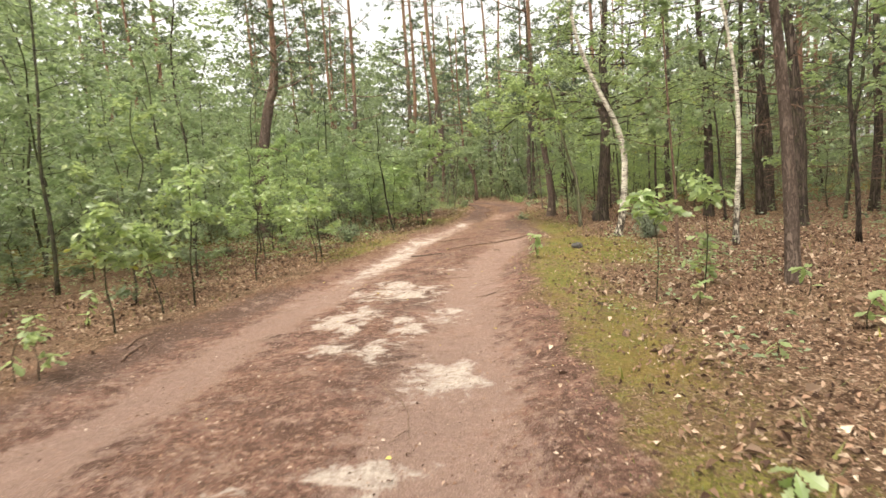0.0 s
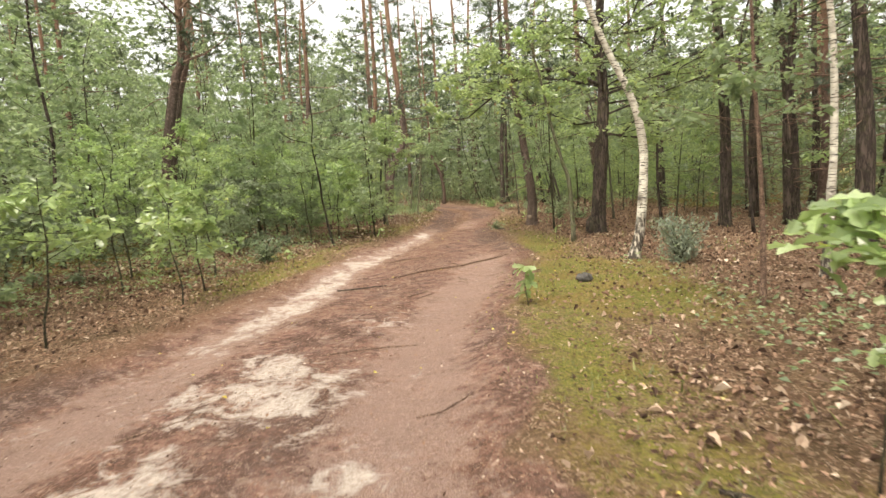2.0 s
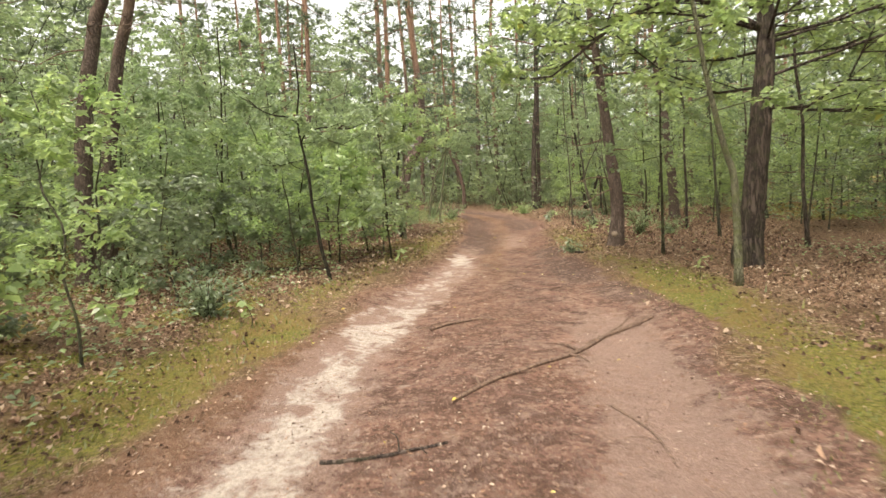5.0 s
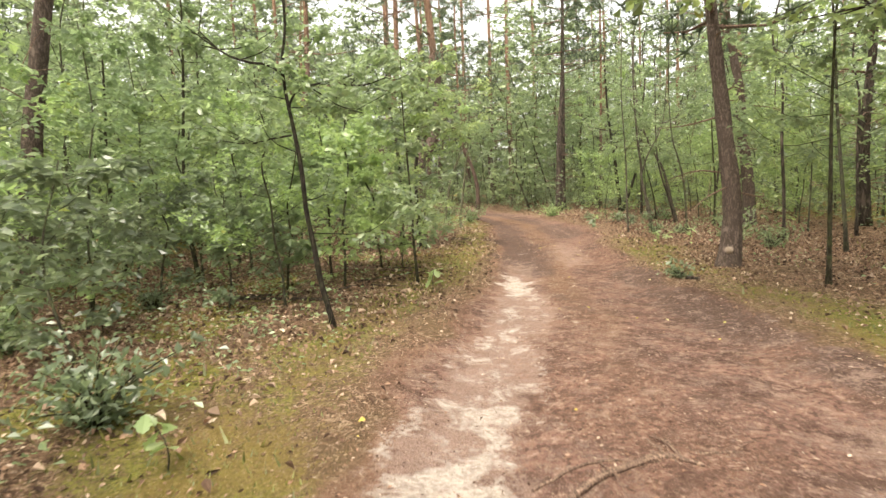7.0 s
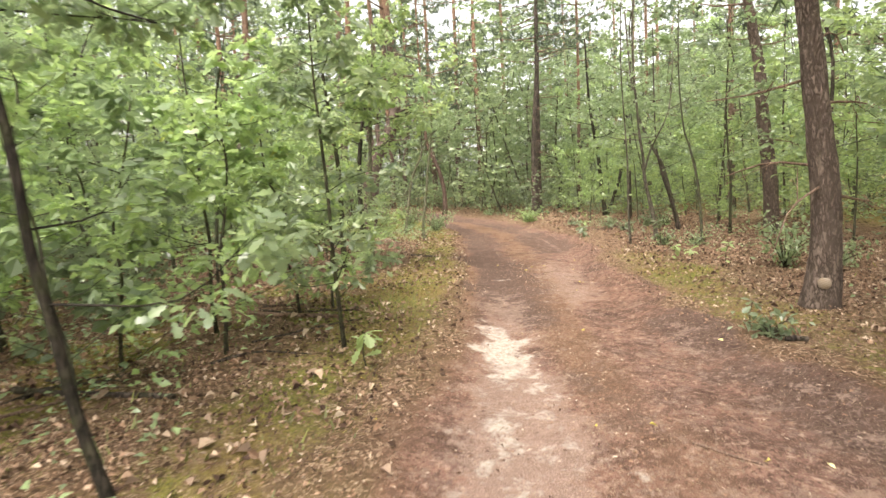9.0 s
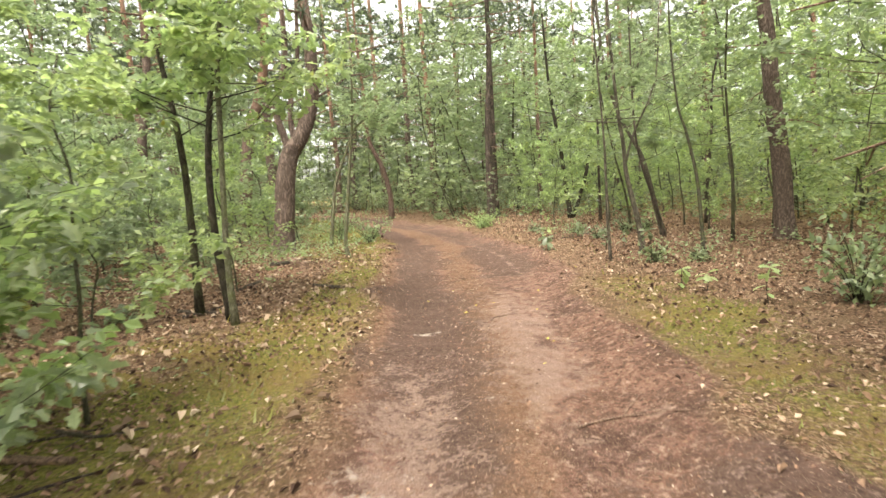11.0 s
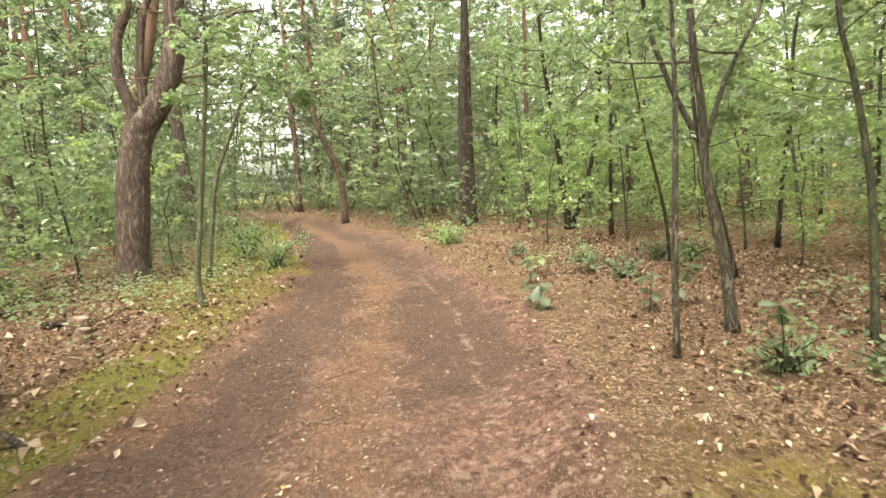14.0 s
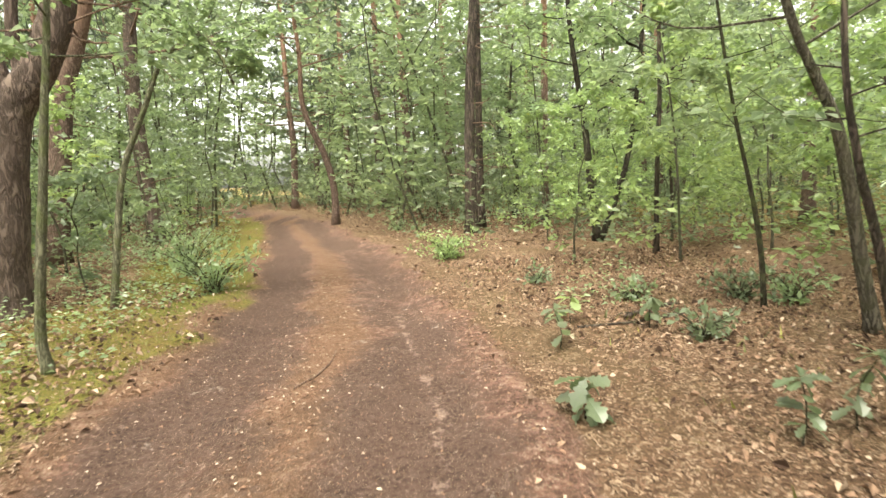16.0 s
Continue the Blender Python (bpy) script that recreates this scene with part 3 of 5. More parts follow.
    moss = np.maximum(moss, step01(4.5, 9.0, -inside) * (0.25 + 0.75 * n3) * np.where(right & (y < 24), 0.3, 1.0))
    nx, ny = len(xs), len(ys)
    i, j = np.meshgrid(np.arange(ny - 1), np.arange(nx - 1), indexing="ij")
    quads = np.stack([i * nx + j, i * nx + j + 1, (i + 1) * nx + j + 1, (i + 1) * nx + j], -1).reshape(-1, 4)
    z = z + 0.012 * (n2 - 0.5) + 0.02 * sand * (n2 - 0.3)
    me = make_mesh("ground", np.stack([x, y, z], -1), quads, smooth=True)
    for name, three in (("cover", (bare, sand, moss)), ("soil", (dark_soil, rust, dust))):
        layer = me.attributes.new(name, "FLOAT_COLOR", "POINT")
        rgba = np.ones((nx * ny, 4), np.float32)
        for k, a in enumerate(three):
            rgba[:, k] = a.ravel()
        layer.data.foreach_set("color", rgba.ravel())
    me.materials.append(M_GROUND)
    return tagged(new("ground", me), "brown forest soil with a sandy track between mossy leaf-strewn verges", "ground", kind="structure")


build_ground()

# ---- trees ----
def rise(points, x0=0.0, y_lean=0.0):
    """Points (sideways, up) of a stem as a line in space."""
    return np.array([(p[0], p[2] if len(p) > 2 else y_lean * p[1], p[1]) for p in points], float)


def flare(line, r0, r1, foot=0.5, h=0.45):
    z = line[:, 2] - line[0, 2]
    s = np.linspace(0, 1, len(line))
    return (r0 + (r1 - r0) * s) * (1 + foot * np.exp(-np.clip(z, 0, None) / h * 2))


def sprays(crown, limbs, start, ahead, length, rng, leaf, twigs=5, groups=3, each=6, up=0.3, draw=True, simple=False, radius=0.012, droop=0.25, lobed=False):
    """One bough: a curved limb with side twigs, whose leaves hang in loose rosettes."""
    start, ahead = np.asarray(start, float), unit(np.asarray(ahead, float))
    mid = start + ahead * length * 0.5 + rng.normal(0, 0.06 * length, 3)
    end = start + ahead * length + np.array([0, 0, up * length * 0.5]) + rng.normal(0, 0.08 * length, 3)
    line = bend([start, mid, end], 7)
    base, sides = limbs.n, 3 if simple else 4
    tube(limbs, line[::2] if simple else line, np.linspace(radius, radius * 0.3, 4 if simple else 7), sides, cap=False)
    centres = []
    for k in range(twigs):
        s = rng.uniform(0.25, 1.0)
        i = min(6, int(s * 6.99))
        p = line[i]
        a = rng.uniform(-1.3, 1.3)
        d = np.array([ahead[0] * np.cos(a) - ahead[1] * np.sin(a), ahead[0] * np.sin(a) + ahead[1] * np.cos(a), rng.uniform(-0.3, 0.5)])
        d = unit(d) * length * rng.uniform(0.22, 0.5)
        if draw:
            at = limbs.n
            tube(limbs, np.array([p, p + d * 0.55 + [0, 0, 0.02], p + d]), np.linspace(radius * 0.4, radius * 0.15, 3), 3, cap=False)
            limbs.join(base + (i // 2 if simple else i) * sides, at, at + 1)
        for g in range(groups):
            centres.append(p + d * (0.3 + 0.7 * (g + rng.uniform(0, 1)) / groups))
    c = np.repeat(np.array(centres), each, 0)
    n = len(c)
    phi = rng.uniform(0, 2 * np.pi, n)
    tip = np.stack([np.cos(phi), np.sin(phi), rng.uniform(-droop - 0.6, 0.35, n)], 1)
    nor = np.stack([rng.normal(0, 0.9, n), rng.normal(0, 0.9, n), np.ones(n)], 1)
    size = leaf * rng.uniform(0.55, 1.25, n)
    leaves(crown, c + rng.normal(0, leaf * 0.4, (n, 3)), tip, nor, size, size * rng.uniform(0.5, 0.68, n), rng.uniform(0.0, 0.3), simple, lobed)


def stem_line(rng, h, points=None):
    if points is None:
        w = h * 0.05
        lean = rng.normal(0, 0.09) * h
        points = [(0, 0)] + [(lean * (k / 6) ** 1.5 + rng.normal(0, 0.02) * h * min(1, k / 3), h * k / 6) for k in range(1, 7)]
        line = bend(rise(points), 20)
        line[:, 1] += bend([(0, 0, 0), (rng.normal(0, w), 0, 0), (rng.normal(0, w), 0, 0)], 20)[:, 0]
        return line
    return bend(rise(points), max(14, 4 * len(points)))


def broadleaf(name, at, seed, h, spread, bare, boughs, leaf, stem_r, label, category, group="", points=None, bark_m=None, leaf_m=None, forks=(),
              twigs=5, groups=3, each=6, simple=False, draw=True, single=True, turn=0.0, elev=(0.0, 0.6), sides=8, lobed=False):
    """A young tree with its trunk, limbs and a crown of separate leaves."""
    rng = np.random.default_rng(seed)
    trunk, limbs, crown, boughs_made, stems_made = Pile(), Pile(), Pile(), [], []
    line = stem_line(rng, h, points)
    line[0, 2] -= 0.06
    r = flare(line, stem_r, stem_r * 0.35, 0.35, 0.2)
    tube(trunk, line, r, sides, 0.14, rng, 0)
    high = line[-1][2]
    for pts, fr in forks:
        f = bend(rise(pts), 10)
        stems_made.append(Pile())
        tube(stems_made[-1], f, np.linspace(fr, fr * 0.4, 10), max(5, sides - 2), 0.12, rng)
    for k in range(boughs):
        if single:
            limbs = Pile()
            boughs_made.append(limbs)
        s = bare + (1 - bare) * ((k + rng.uniform(0, 1)) / boughs)
        i = min(len(line) - 1, int(s * (len(line) - 1)))
        az = 2.4 * k + rng.normal(0, 0.5)
        e = rng.uniform(*elev)
        long = spread * (1 - 0.5 * (s - bare) / max(1 - bare, 0.1)) * rng.uniform(0.65, 1.2)
        sprays(crown, limbs, line[i], (np.cos(az), np.sin(az), np.tan(e)), long, rng, leaf, twigs, groups, each, 0.25, draw, simple, max(0.005, stem_r * 0.2), lobed=lobed)
    for pts, fr in forks:
        f = bend(rise(pts), 10)
        for k in range(5):
            az = 2.4 * k + rng.normal(0, 0.5)
            if single:
                limbs = Pile()
                boughs_made.append(limbs)
            sprays(crown, limbs, f[rng.integers(4, 10)], (np.cos(az), np.sin(az), rng.uniform(0.1, 0.6)), spread * 0.6, rng, leaf, twigs, groups, each, 0.25, draw, simple, fr * 0.4, lobed=lobed)
    ob = thing(name, (at[0], at[1], ground_at(at[0], at[1])), label, category, group, turn=turn)
    part("trunk", trunk.mesh("trunk", True), bark_m or M_STEM, ob)
    for p in stems_made:
        part("side_stem", p.mesh("side_stem", True), bark_m or M_STEM, ob)
    for p in boughs_made or [limbs]:
        name = "branch" if single else "branchwork"
        part(name, p.mesh(name, True), bark_m or M_STEM, ob)
    if crown.n:
        part("crown", crown.mesh("crown"), leaf_m or M_LEAF, ob)
    return ob


def needle_crown(crown, limbs, rng, line, lo, hi, reach, boughs, tufts, blades=14, blade=0.29):
    for k in range(boughs):
        s = lo + (hi - lo) * (k + rng.uniform(0, 1)) / boughs
        p = line[min(len(line) - 1, int(s * (len(line) - 1)))]
        az = 2.4 * k + rng.normal(0, 0.6)
        long = reach * (1 - 0.55 * (s - lo) / (hi - lo)) * rng.uniform(0.6, 1.2)
        end = p + np.array([np.cos(az) * long, np.sin(az) * long, long * rng.uniform(-0.1, 0.45)])
        limb = bend([p, (p + end) / 2 + [0, 0, -0.06 * long], end], 6)
        tube(limbs, limb[::2], np.linspace(0.035, 0.012, 3), 3, cap=False)
        q = limb[rng.integers(2, 6, tufts)] + rng.normal(0, 0.16 * long, (tufts, 3)) * [1, 1, 0.5]
        c = np.repeat(q, blades, 0)
        d = unit(rng.normal(0, 1, (len(c), 3)) + [0, 0, 0.35])
        w = unit(np.cross(d, rng.normal(0, 1, (len(c), 3)))) * blade * 0.06
        tip = c + d * blade * rng.uniform(0.6, 1.3, (len(c), 1))
        crown.add(np.stack([c - w, c + w, tip], 1).reshape(-1, 3), None, np.arange(len(c) * 3).reshape(-1, 3))


def pine(at, seed, dia, h, points, label, bark_m=None, stubs=9, stub_from=0.12, forks=(), crown_from=0.6, reach=2.6, boughs=22, tufts=9, fine=True, scar=None, turn=0.0, stub_len=1.0):
    rng = np.random.default_rng(seed)
    trunk, limbs, crown, dead = Pile(), Pile(), Pile(), []
    top = points[-1]
    pts = list(points) + [(top[0] + (top[0] - points[-2][0]) * 0.35, (top[1] + h) / 2), (top[0] + rng.normal(0, 0.25), h)]
    line = bend(rise(pts), 130 if fine else 28)
    line[0, 2] -= 0.1
    tube(trunk, line, flare(line, dia / 2, dia * 0.14, 0.38, 0.45), 28 if fine else 10, 0.09, rng, 15 if fine else 0)
    for f_pts, fr in forks:
        f = bend(rise(f_pts), 40)
        tube(trunk, f, np.linspace(fr, fr * 0.55, 40), 14, 0.1, rng, 8)
    for k in range(stubs):
        s = rng.uniform(stub_from, 0.62)
        p = line[int(s * (len(line) - 1))]
        az, long = rng.uniform(0, 6.28), rng.uniform(0.25, 1.5) * stub_len
        d = np.array([np.cos(az), np.sin(az), rng.uniform(-0.35, 0.3)]) * long
        limb = bend([p, p + d * 0.5 + rng.normal(0, 0.07, 3), p + d + [0, 0, rng.normal(0, 0.12)]], 6)
        bough = Pile() if fine else limbs
        if fine:
            dead.append(bough)
        base = bough.n
        tube(bough, limb, np.linspace(0.016, 0.005, 6) * min(1.0, 0.4 + dia * 2), 4, cap=False)
        for j in range(2):
            i, tie = rng.integers(2, 5), bough.n
            e = limb[i]
            tube(bough, bend([e, e + rng.normal(0, 0.16, 3) * long, e + rng.normal(0, 0.26, 3) * long], 4), np.linspace(0.007, 0.003, 4), 3, cap=False)
            bough.join(base + i * 4, tie, tie + 1)
    needle_crown(crown, limbs, rng, line, crown_from, 1.0, reach, boughs, tufts)
    ob = thing("pine_tree", (at[0], at[1], ground_at(at[0], at[1])), label, "pine tree", "pines along the track", turn=turn)
    tr = part("trunk", trunk.mesh("trunk", True), bark_m or M_PINE, ob)
    if scar:
        az, sz, sr = scar
        knot = Pile()
        base = np.array([np.interp(sz, line[:, 2], line[:, 0]), 0, sz])
        out = np.array([np.cos(az), np.sin(az), 0.12])
        tube(knot, [base + out * dia * 0.3, base + out * dia * 0.53, base + out * dia * 0.57], [sr * 1.25, sr * 1.1, sr], 14, 0.06, rng)
        part("cut_limb", knot.mesh("cut_limb", True), M_SAWN, tr, "pale sawn limb scar")
    for p in dead:
        part("dead_bough", p.mesh("dead_bough", True), M_DEADWOOD, ob, "bare grey dead bough")
    part("branchwork", limbs.mesh("branchwork", True), M_DEADWOOD, ob)
    part("crown", crown.mesh("crown"), M_NEEDLE, ob)
    return ob


PINE_LABEL = "tall Scots pine with furrowed grey-brown bark, orange above"

# pines and other large trunks, place by place
pine((4.18, 20.12), 11, 0.30, 15, [(0.0, 0), (0.05, 0.6), (0.02, 1.2), (-0.06, 1.8), (-0.15, 2.5), (-0.25, 3.25), (-0.33, 3.9), (-0.45, 5.2)], "leaning pine with flaking reddish bark and a sawn limb scar", scar=(-2.2, 0.24, 0.052), stubs=8, stub_from=0.2)
pine((8.62, 26.7), 12, 0.33, 16, [(0.0, 0), (-0.1, 1.4), (-0.26, 2.57), (-0.37, 3.69), (-0.55, 4.6), (-0.75, 6.0)], PINE_LABEL, stubs=12, stub_from=0.2)
pine((-5.99, 19.08), 13, 0.33, 17, [(0.0, 0), (0.2, 2.2), (0.4, 3.4), (0.68, 4.57), (0.93, 5.72)], PINE_LABEL, M_PINE, stubs=10)
pine((-7.02, 21.80), 14, 0.36, 17, [(0.0, 0), (0.25, 2.2), (0.7, 4.5), (1.2, 6.5)], PINE_LABEL, M_PINE, stubs=8)
pine((-0.46, 32.35), 15, 0.52, 16, [(0.0, 0), (0.1, 0.9), (0.2, 1.75), (0.36, 2.35), (0.66, 2.78), (0.92, 3.35), (1.04, 4.0), (1.06, 5.2), (0.9, 6.8), (0.7, 9.5)], "crooked old pine whose trunk bends and forks into several stems", M_PINE_CROOKED, stubs=9, stub_from=0.3,
     forks=(([(0.36, 2.35), (0.28, 2.75), (0.15, 3.25), (0.2, 3.8), (0.38, 4.25), (0.5, 5.2), (0.42, 7.5), (0.35, 10.0)], 0.095), ([(0.5, 2.6), (0.46, 3.1), (0.5, 3.6), (0.6, 4.15), (0.75, 4.6), (0.85, 6.0)], 0.075),
            ([(1.04, 3.65), (1.35, 3.8), (1.62, 3.97), (1.95, 4.16), (2.3, 4.2)], 0.032), ([(1.0, 3.9), (1.3, 4.0), (1.6, 3.95)], 0.018)))
pine((-2.27, 37.6), 16, 0.46, 17, [(0.0, 0), (0.29, 2.0), (0.54, 3.4), (0.86, 4.3), (1.15, 5.3), (1.4, 7.0)], PINE_LABEL, M_PINE_RED, fine=False)
pine((4.15, 6.18), 17, 0.165, 14, [(0.0, 0), (-0.04, 1.02), (-0.11, 2.0), (-0.17, 2.65), (-0.25, 3.3), (-0.4, 4.6)], "slender straight pine with plated red-brown bark", stubs=5, stub_from=0.2, stub_len=0.25)
pine((9.1, 13.6), 18, 0.34, 16, [(0.0, 0), (-0.02, 2.0), (-0.1, 3.1), (-0.24, 4.5), (-0.4, 6)], "dark straight pine trunk among dead lower boughs", M_OAK, stubs=16, stub_len=1.3)
pine((8.95, 18.0), 20, 0.31, 15, [(0.0, 0), (0.03, 2.3), (-0.1, 4.6), (-0.25, 6.4)], PINE_LABEL, M_OAK, stubs=10)
pine((11.5, 18.9), 21, 0.36, 16, [(0.0, 0), (-0.04, 2.2), (-0.25, 4.2), (-0.5, 6)], PINE_LABEL, M_OAK, stubs=12)
pine((6.65, 38.9), 22, 0.33, 17, [(0.0, 0), (0.02, 1.58), (0.09, 3.64), (0.25, 5.62), (0.3, 7.5)], "dark straight pine standing beyond the bend", M_OAK, stubs=18, fine=False, stub_len=1.2)
pine((7.15, 39.9), 23, 0.24, 16, [(0.0, 0), (0.02, 2.0), (0.06, 4.5), (0.1, 7)], "dark straight pine standing beyond the bend", M_OAK, stubs=14, fine=False)
pine((9.41, 41.03), 24, 0.20, 14, [(0.0, 0), (0.05, 2.3), (0.09, 4.3), (0.12, 7)], PINE_LABEL, M_PINE_RED, fine=False)
pine((3.26, 43.6), 25, 0.24, 13, [(0.0, 0), (0.0, 1.2), (-0.25, 2.31), (-0.66, 3.29), (-0.81, 4.07), (-0.78, 5.3), (-0.9, 7.0)], "pine with a kinked leaning trunk at the bend", M_PINE_RED, fine=False)

# far pines whose trunks and tops stand over the young trees
spots = np.random.default_rng(5)
placed = 0
for k in range(600):
    x, y = spots.uniform(-34, 34), spots.uniform(20, 68)
    inside, across = track(x, y)
    if inside > -5 or placed >= 40 or (abs(x - 1) < 9 and y < 36) or (x > 2 and y < 30 and x < 12):
        continue
    placed += 1
    if placed <= 5:
        far = pine((x, y), 300 + placed, spots.uniform(0.26, 0.38), spots.uniform(15, 19), [(0, 0), (spots.normal(0, 0.1), 2.5), (spots.normal(0, 0.2), 5.0)], PINE_LABEL, M_PINE_RED if placed % 2 else M_PINE, fine=False, boughs=24, tufts=8, stubs=10, crown_from=0.36, reach=2.9)
        far_pines = [far] if placed == 1 else far_pines + [far]
    else:
        copy_thing(far_pines[placed % 5], pose(x, y, ground_at(x, y), 0, 0, spots.uniform(-60, 60)))

dark_pine = pine((13.2, 16.4), 26, 0.27, 15, [(0, 0), (0.08, 2.5), (-0.05, 5.0)], "dark slender pine with many dead lower boughs", M_OAK, fine=False, boughs=22, tufts=8, stubs=34, stub_from=0.1, crown_from=0.4, reach=2.6, stub_len=1.5)

# older, taller pines beyond the bend
for k in range(10):
    x, y = -17 + 1.9 * k + spots.normal(0, 0.8), spots.uniform(39, 60)
    if float(track(np.array(x), np.array(y))[0]) < -2.5:
        tall = copy_thing(far_pines[k % 5], pose(x, y, ground_at(x, y), 0, 0, spots.uniform(-60, 60)))
        tall.scale = (1.25, 1.25, spots.uniform(1.2, 1.4))
for k in range(6):
    x, y = 1.0 + 1.5 * k + spots.normal(0, 0.5), spots.uniform(49, 64)
    tall = copy_thing(far_pines[k % 5], pose(x, y, ground_at(x, y), 0, 0, spots.uniform(-60, 60)))
    tall.scale = (1.3, 1.3, spots.uniform(1.2, 1.4))


# close dark pines deep in the wood beside the first stretch
for k in range(17):
    x, y = 10.5 + 4.0 * (k % 4) + spots.normal(0, 1.0), 8.5 + 1.05 * k + spots.normal(0, 0.6)
    tall = copy_thing(dark_pine, pose(x, y, ground_at(x, y), 0, 0, spots.uniform(0, 360)))
    tall.scale = (1, 1, spots.uniform(0.85, 1.15))

# unseen pines added behind and beside the first steps, for crowns that shade the track
for k in range(6):
    x, y = spots.uniform(-16, 16), spots.uniform(-22, 7)
    if float(track(np.array(x), np.array(y))[0]) < -3.0 and not (y > 0 and abs(x) < 9):
        copy_thing(far_pines[k % 5], pose(x, y, ground_at(x, y), 0, 0, spots.uniform(-60, 60)))


# the dark oak whose long limb reaches over the track
def old_oak():
    rng = np.random.default_rng(31)
    trunk, limbs, crown = Pile(), Pile(), Pile()
    line = bend(rise([(0.0, 0), (0.07, 1.0), (0.16, 2.08), (0.22, 3.0), (0.23, 3.7), (0.17, 4.75), (0.3, 6.5), (0.2, 9.5), (0.4, 12)]), 120)
    line[0, 2] -= 0.1
    tube(trunk, line, flare(line, 0.185, 0.05, 0.5, 0.35), 28, 0.1, rng, 14)
    knot = bend([(-0.15, -0.1, -0.05), (-0.2, -0.12, 0.25), (-0.1, -0.08, 0.5)], 8)
    tube(trunk, knot, [0.15, 0.145, 0.14, 0.13, 0.115, 0.09, 0.06, 0.02], 12, 0.15, rng)
    arm = bend([(0.21, 0, 3.5), (-0.46, -0.1, 3.77), (-0.9, -0.2, 3.9), (-1.56, -0.3, 3.82), (-2.12, -0.3, 3.58), (-2.68, -0.4, 3.19), (-3.1, -0.4, 2.88)], 26)
    tube(limbs, arm, np.linspace(0.055, 0.012, 26), 8, 0.15, rng)
    for p, a, long in ((8, 2.4, 1.3), (12, 3.6, 1.5), (16, 2.6, 1.1), (20, 3.5, 1.2), (25, 3.0, 0.9), (14, 1.4, 1.2), (18, 4.5, 1.2), (10, 4.4, 1.4), (22, 1.8, 0.9), (6, 3.4, 1.5), (9, 2.9, 1.6), (13, 3.2, 1.5), (17, 2.2, 1.3), (19, 3.9, 1.3)):
        sprays(crown, limbs, arm[p], (np.cos(a), np.sin(a), 0.12), long, rng, 0.12, 7, 3, 6, 0.2, True, False, 0.014)
    for k in range(38):
        a, s = 2.4 * k, rng.uniform(0.26, 0.9)
        sprays(crown, limbs, line[int(s * 119)], (np.cos(a), np.sin(a), rng.uniform(-0.1, 0.5)), rng.uniform(1.6, 3.2), rng, 0.14, 10, 3, 6, 0.1, True, True, 0.03)
    ob = thing("oak_tree", (5.12, 17.0, ground_at(5.12, 17.0)), "dark-barked oak with a long crooked limb over the track", "oak tree")
    part("trunk", trunk.mesh("trunk", True), M_OAK, ob)
    part("branchwork", limbs.mesh("branchwork", True), M_OAK, ob)
    part("crown", crown.mesh("crown"), M_LEAF_LIGHT, ob)


old_oak()


def birch(at, seed, dia, points, label, reach=1.2):
    rng = np.random.default_rng(seed)
    trunk, limbs, crown = Pile(), Pile(), Pile()
    line = bend(rise(points), 90)
    line[0, 2] -= 0.08
    tube(trunk, line, flare(line, dia / 2, dia * 0.14, 0.7, 0.3), 20, 0.1, rng, 0)
    for k in range(20):
        s, a = rng.uniform(0.45, 1.0), 2.4 * k
        sprays(crown, limbs, line[int(s * 89)], (np.cos(a), np.sin(a), rng.uniform(-0.2, 0.5)), reach * rng.uniform(0.6, 1.2), rng, 0.065, 8, 3, 6, 0.0, True, True, 0.01, 0.6)
    ob = thing("birch_tree", (at[0], at[1], ground_at(at[0], at[1])), label, "birch tree")
    part("trunk", trunk.mesh("trunk", True), M_BIRCH, ob)
    part("branchwork", limbs.mesh("branchwork", True), M_STEM, ob)
    part("crown", crown.mesh("crown"), M_LEAF, ob)


birch((4.10, 12.4), 41, 0.165, [(0.0, 0), (0.12, 0.5), (0.19, 1.23), (0.2, 1.79), (0.1, 2.35), (-0.08, 2.8), (-0.36, 3.35), (-0.62, 4.0), (-0.85, 4.85), (-1.1, 7.0), (-1.0, 9.5)], "leaning birch with white bark and a black cracked foot")
birch((5.55, 10.05), 42, 0.11, [(0.0, 0), (0.04, 0.9), (0.07, 1.65), (0.04, 2.8), (-0.1, 3.8), (-0.4, 5.4), (-0.5, 8.0)], "thin grey-white birch among the pines on leaf litter")

# ---- young trees that stand out by the track ----
SAPLING = "young oak with a thin dark stem and layered green leaves"
YOUNG = "young trees beside the track"


def stem(at, seed, h, r, points, spread=0.8, bare=0.35, boughs=12, leaf=0.10, label=SAPLING, **more):
    more.setdefault("group", YOUNG)
    return broadleaf("oak_sapling", at, seed, h, spread, bare, boughs, leaf, r, label, "sapling", points=points, **more)


stem((-1.39, 17.66), 51, 4.0, 0.03, [(0.0, 0), (-0.1, 0.46), (-0.15, 0.86), (-0.2, 1.2), (-0.22, 1.6), (-0.27, 2.0), (-0.32, 2.35), (-0.33, 2.65), (-0.28, 3.0), (-0.3, 3.7)], 0.9, 0.25, 8, 0.085, "black-stemmed young oak forking into crooked boughs above moss",
     bark_m=M_BLACK, lobed=True, forks=(([(-0.31, 2.17), (-0.21, 2.35), (0.07, 2.42), (0.4, 2.38), (0.65, 2.45)], 0.014), ([(-0.29, 1.93), (-0.5, 1.9), (-0.71, 1.86), (-0.95, 1.9)], 0.011), ([(-0.05, 2.36), (0.08, 2.27), (0.2, 2.19), (0.41, 2.12)], 0.008), ([(-0.33, 2.5), (-0.46, 2.6), (-0.68, 2.64), (-0.9, 2.74), (-1.1, 2.95)], 0.017)))
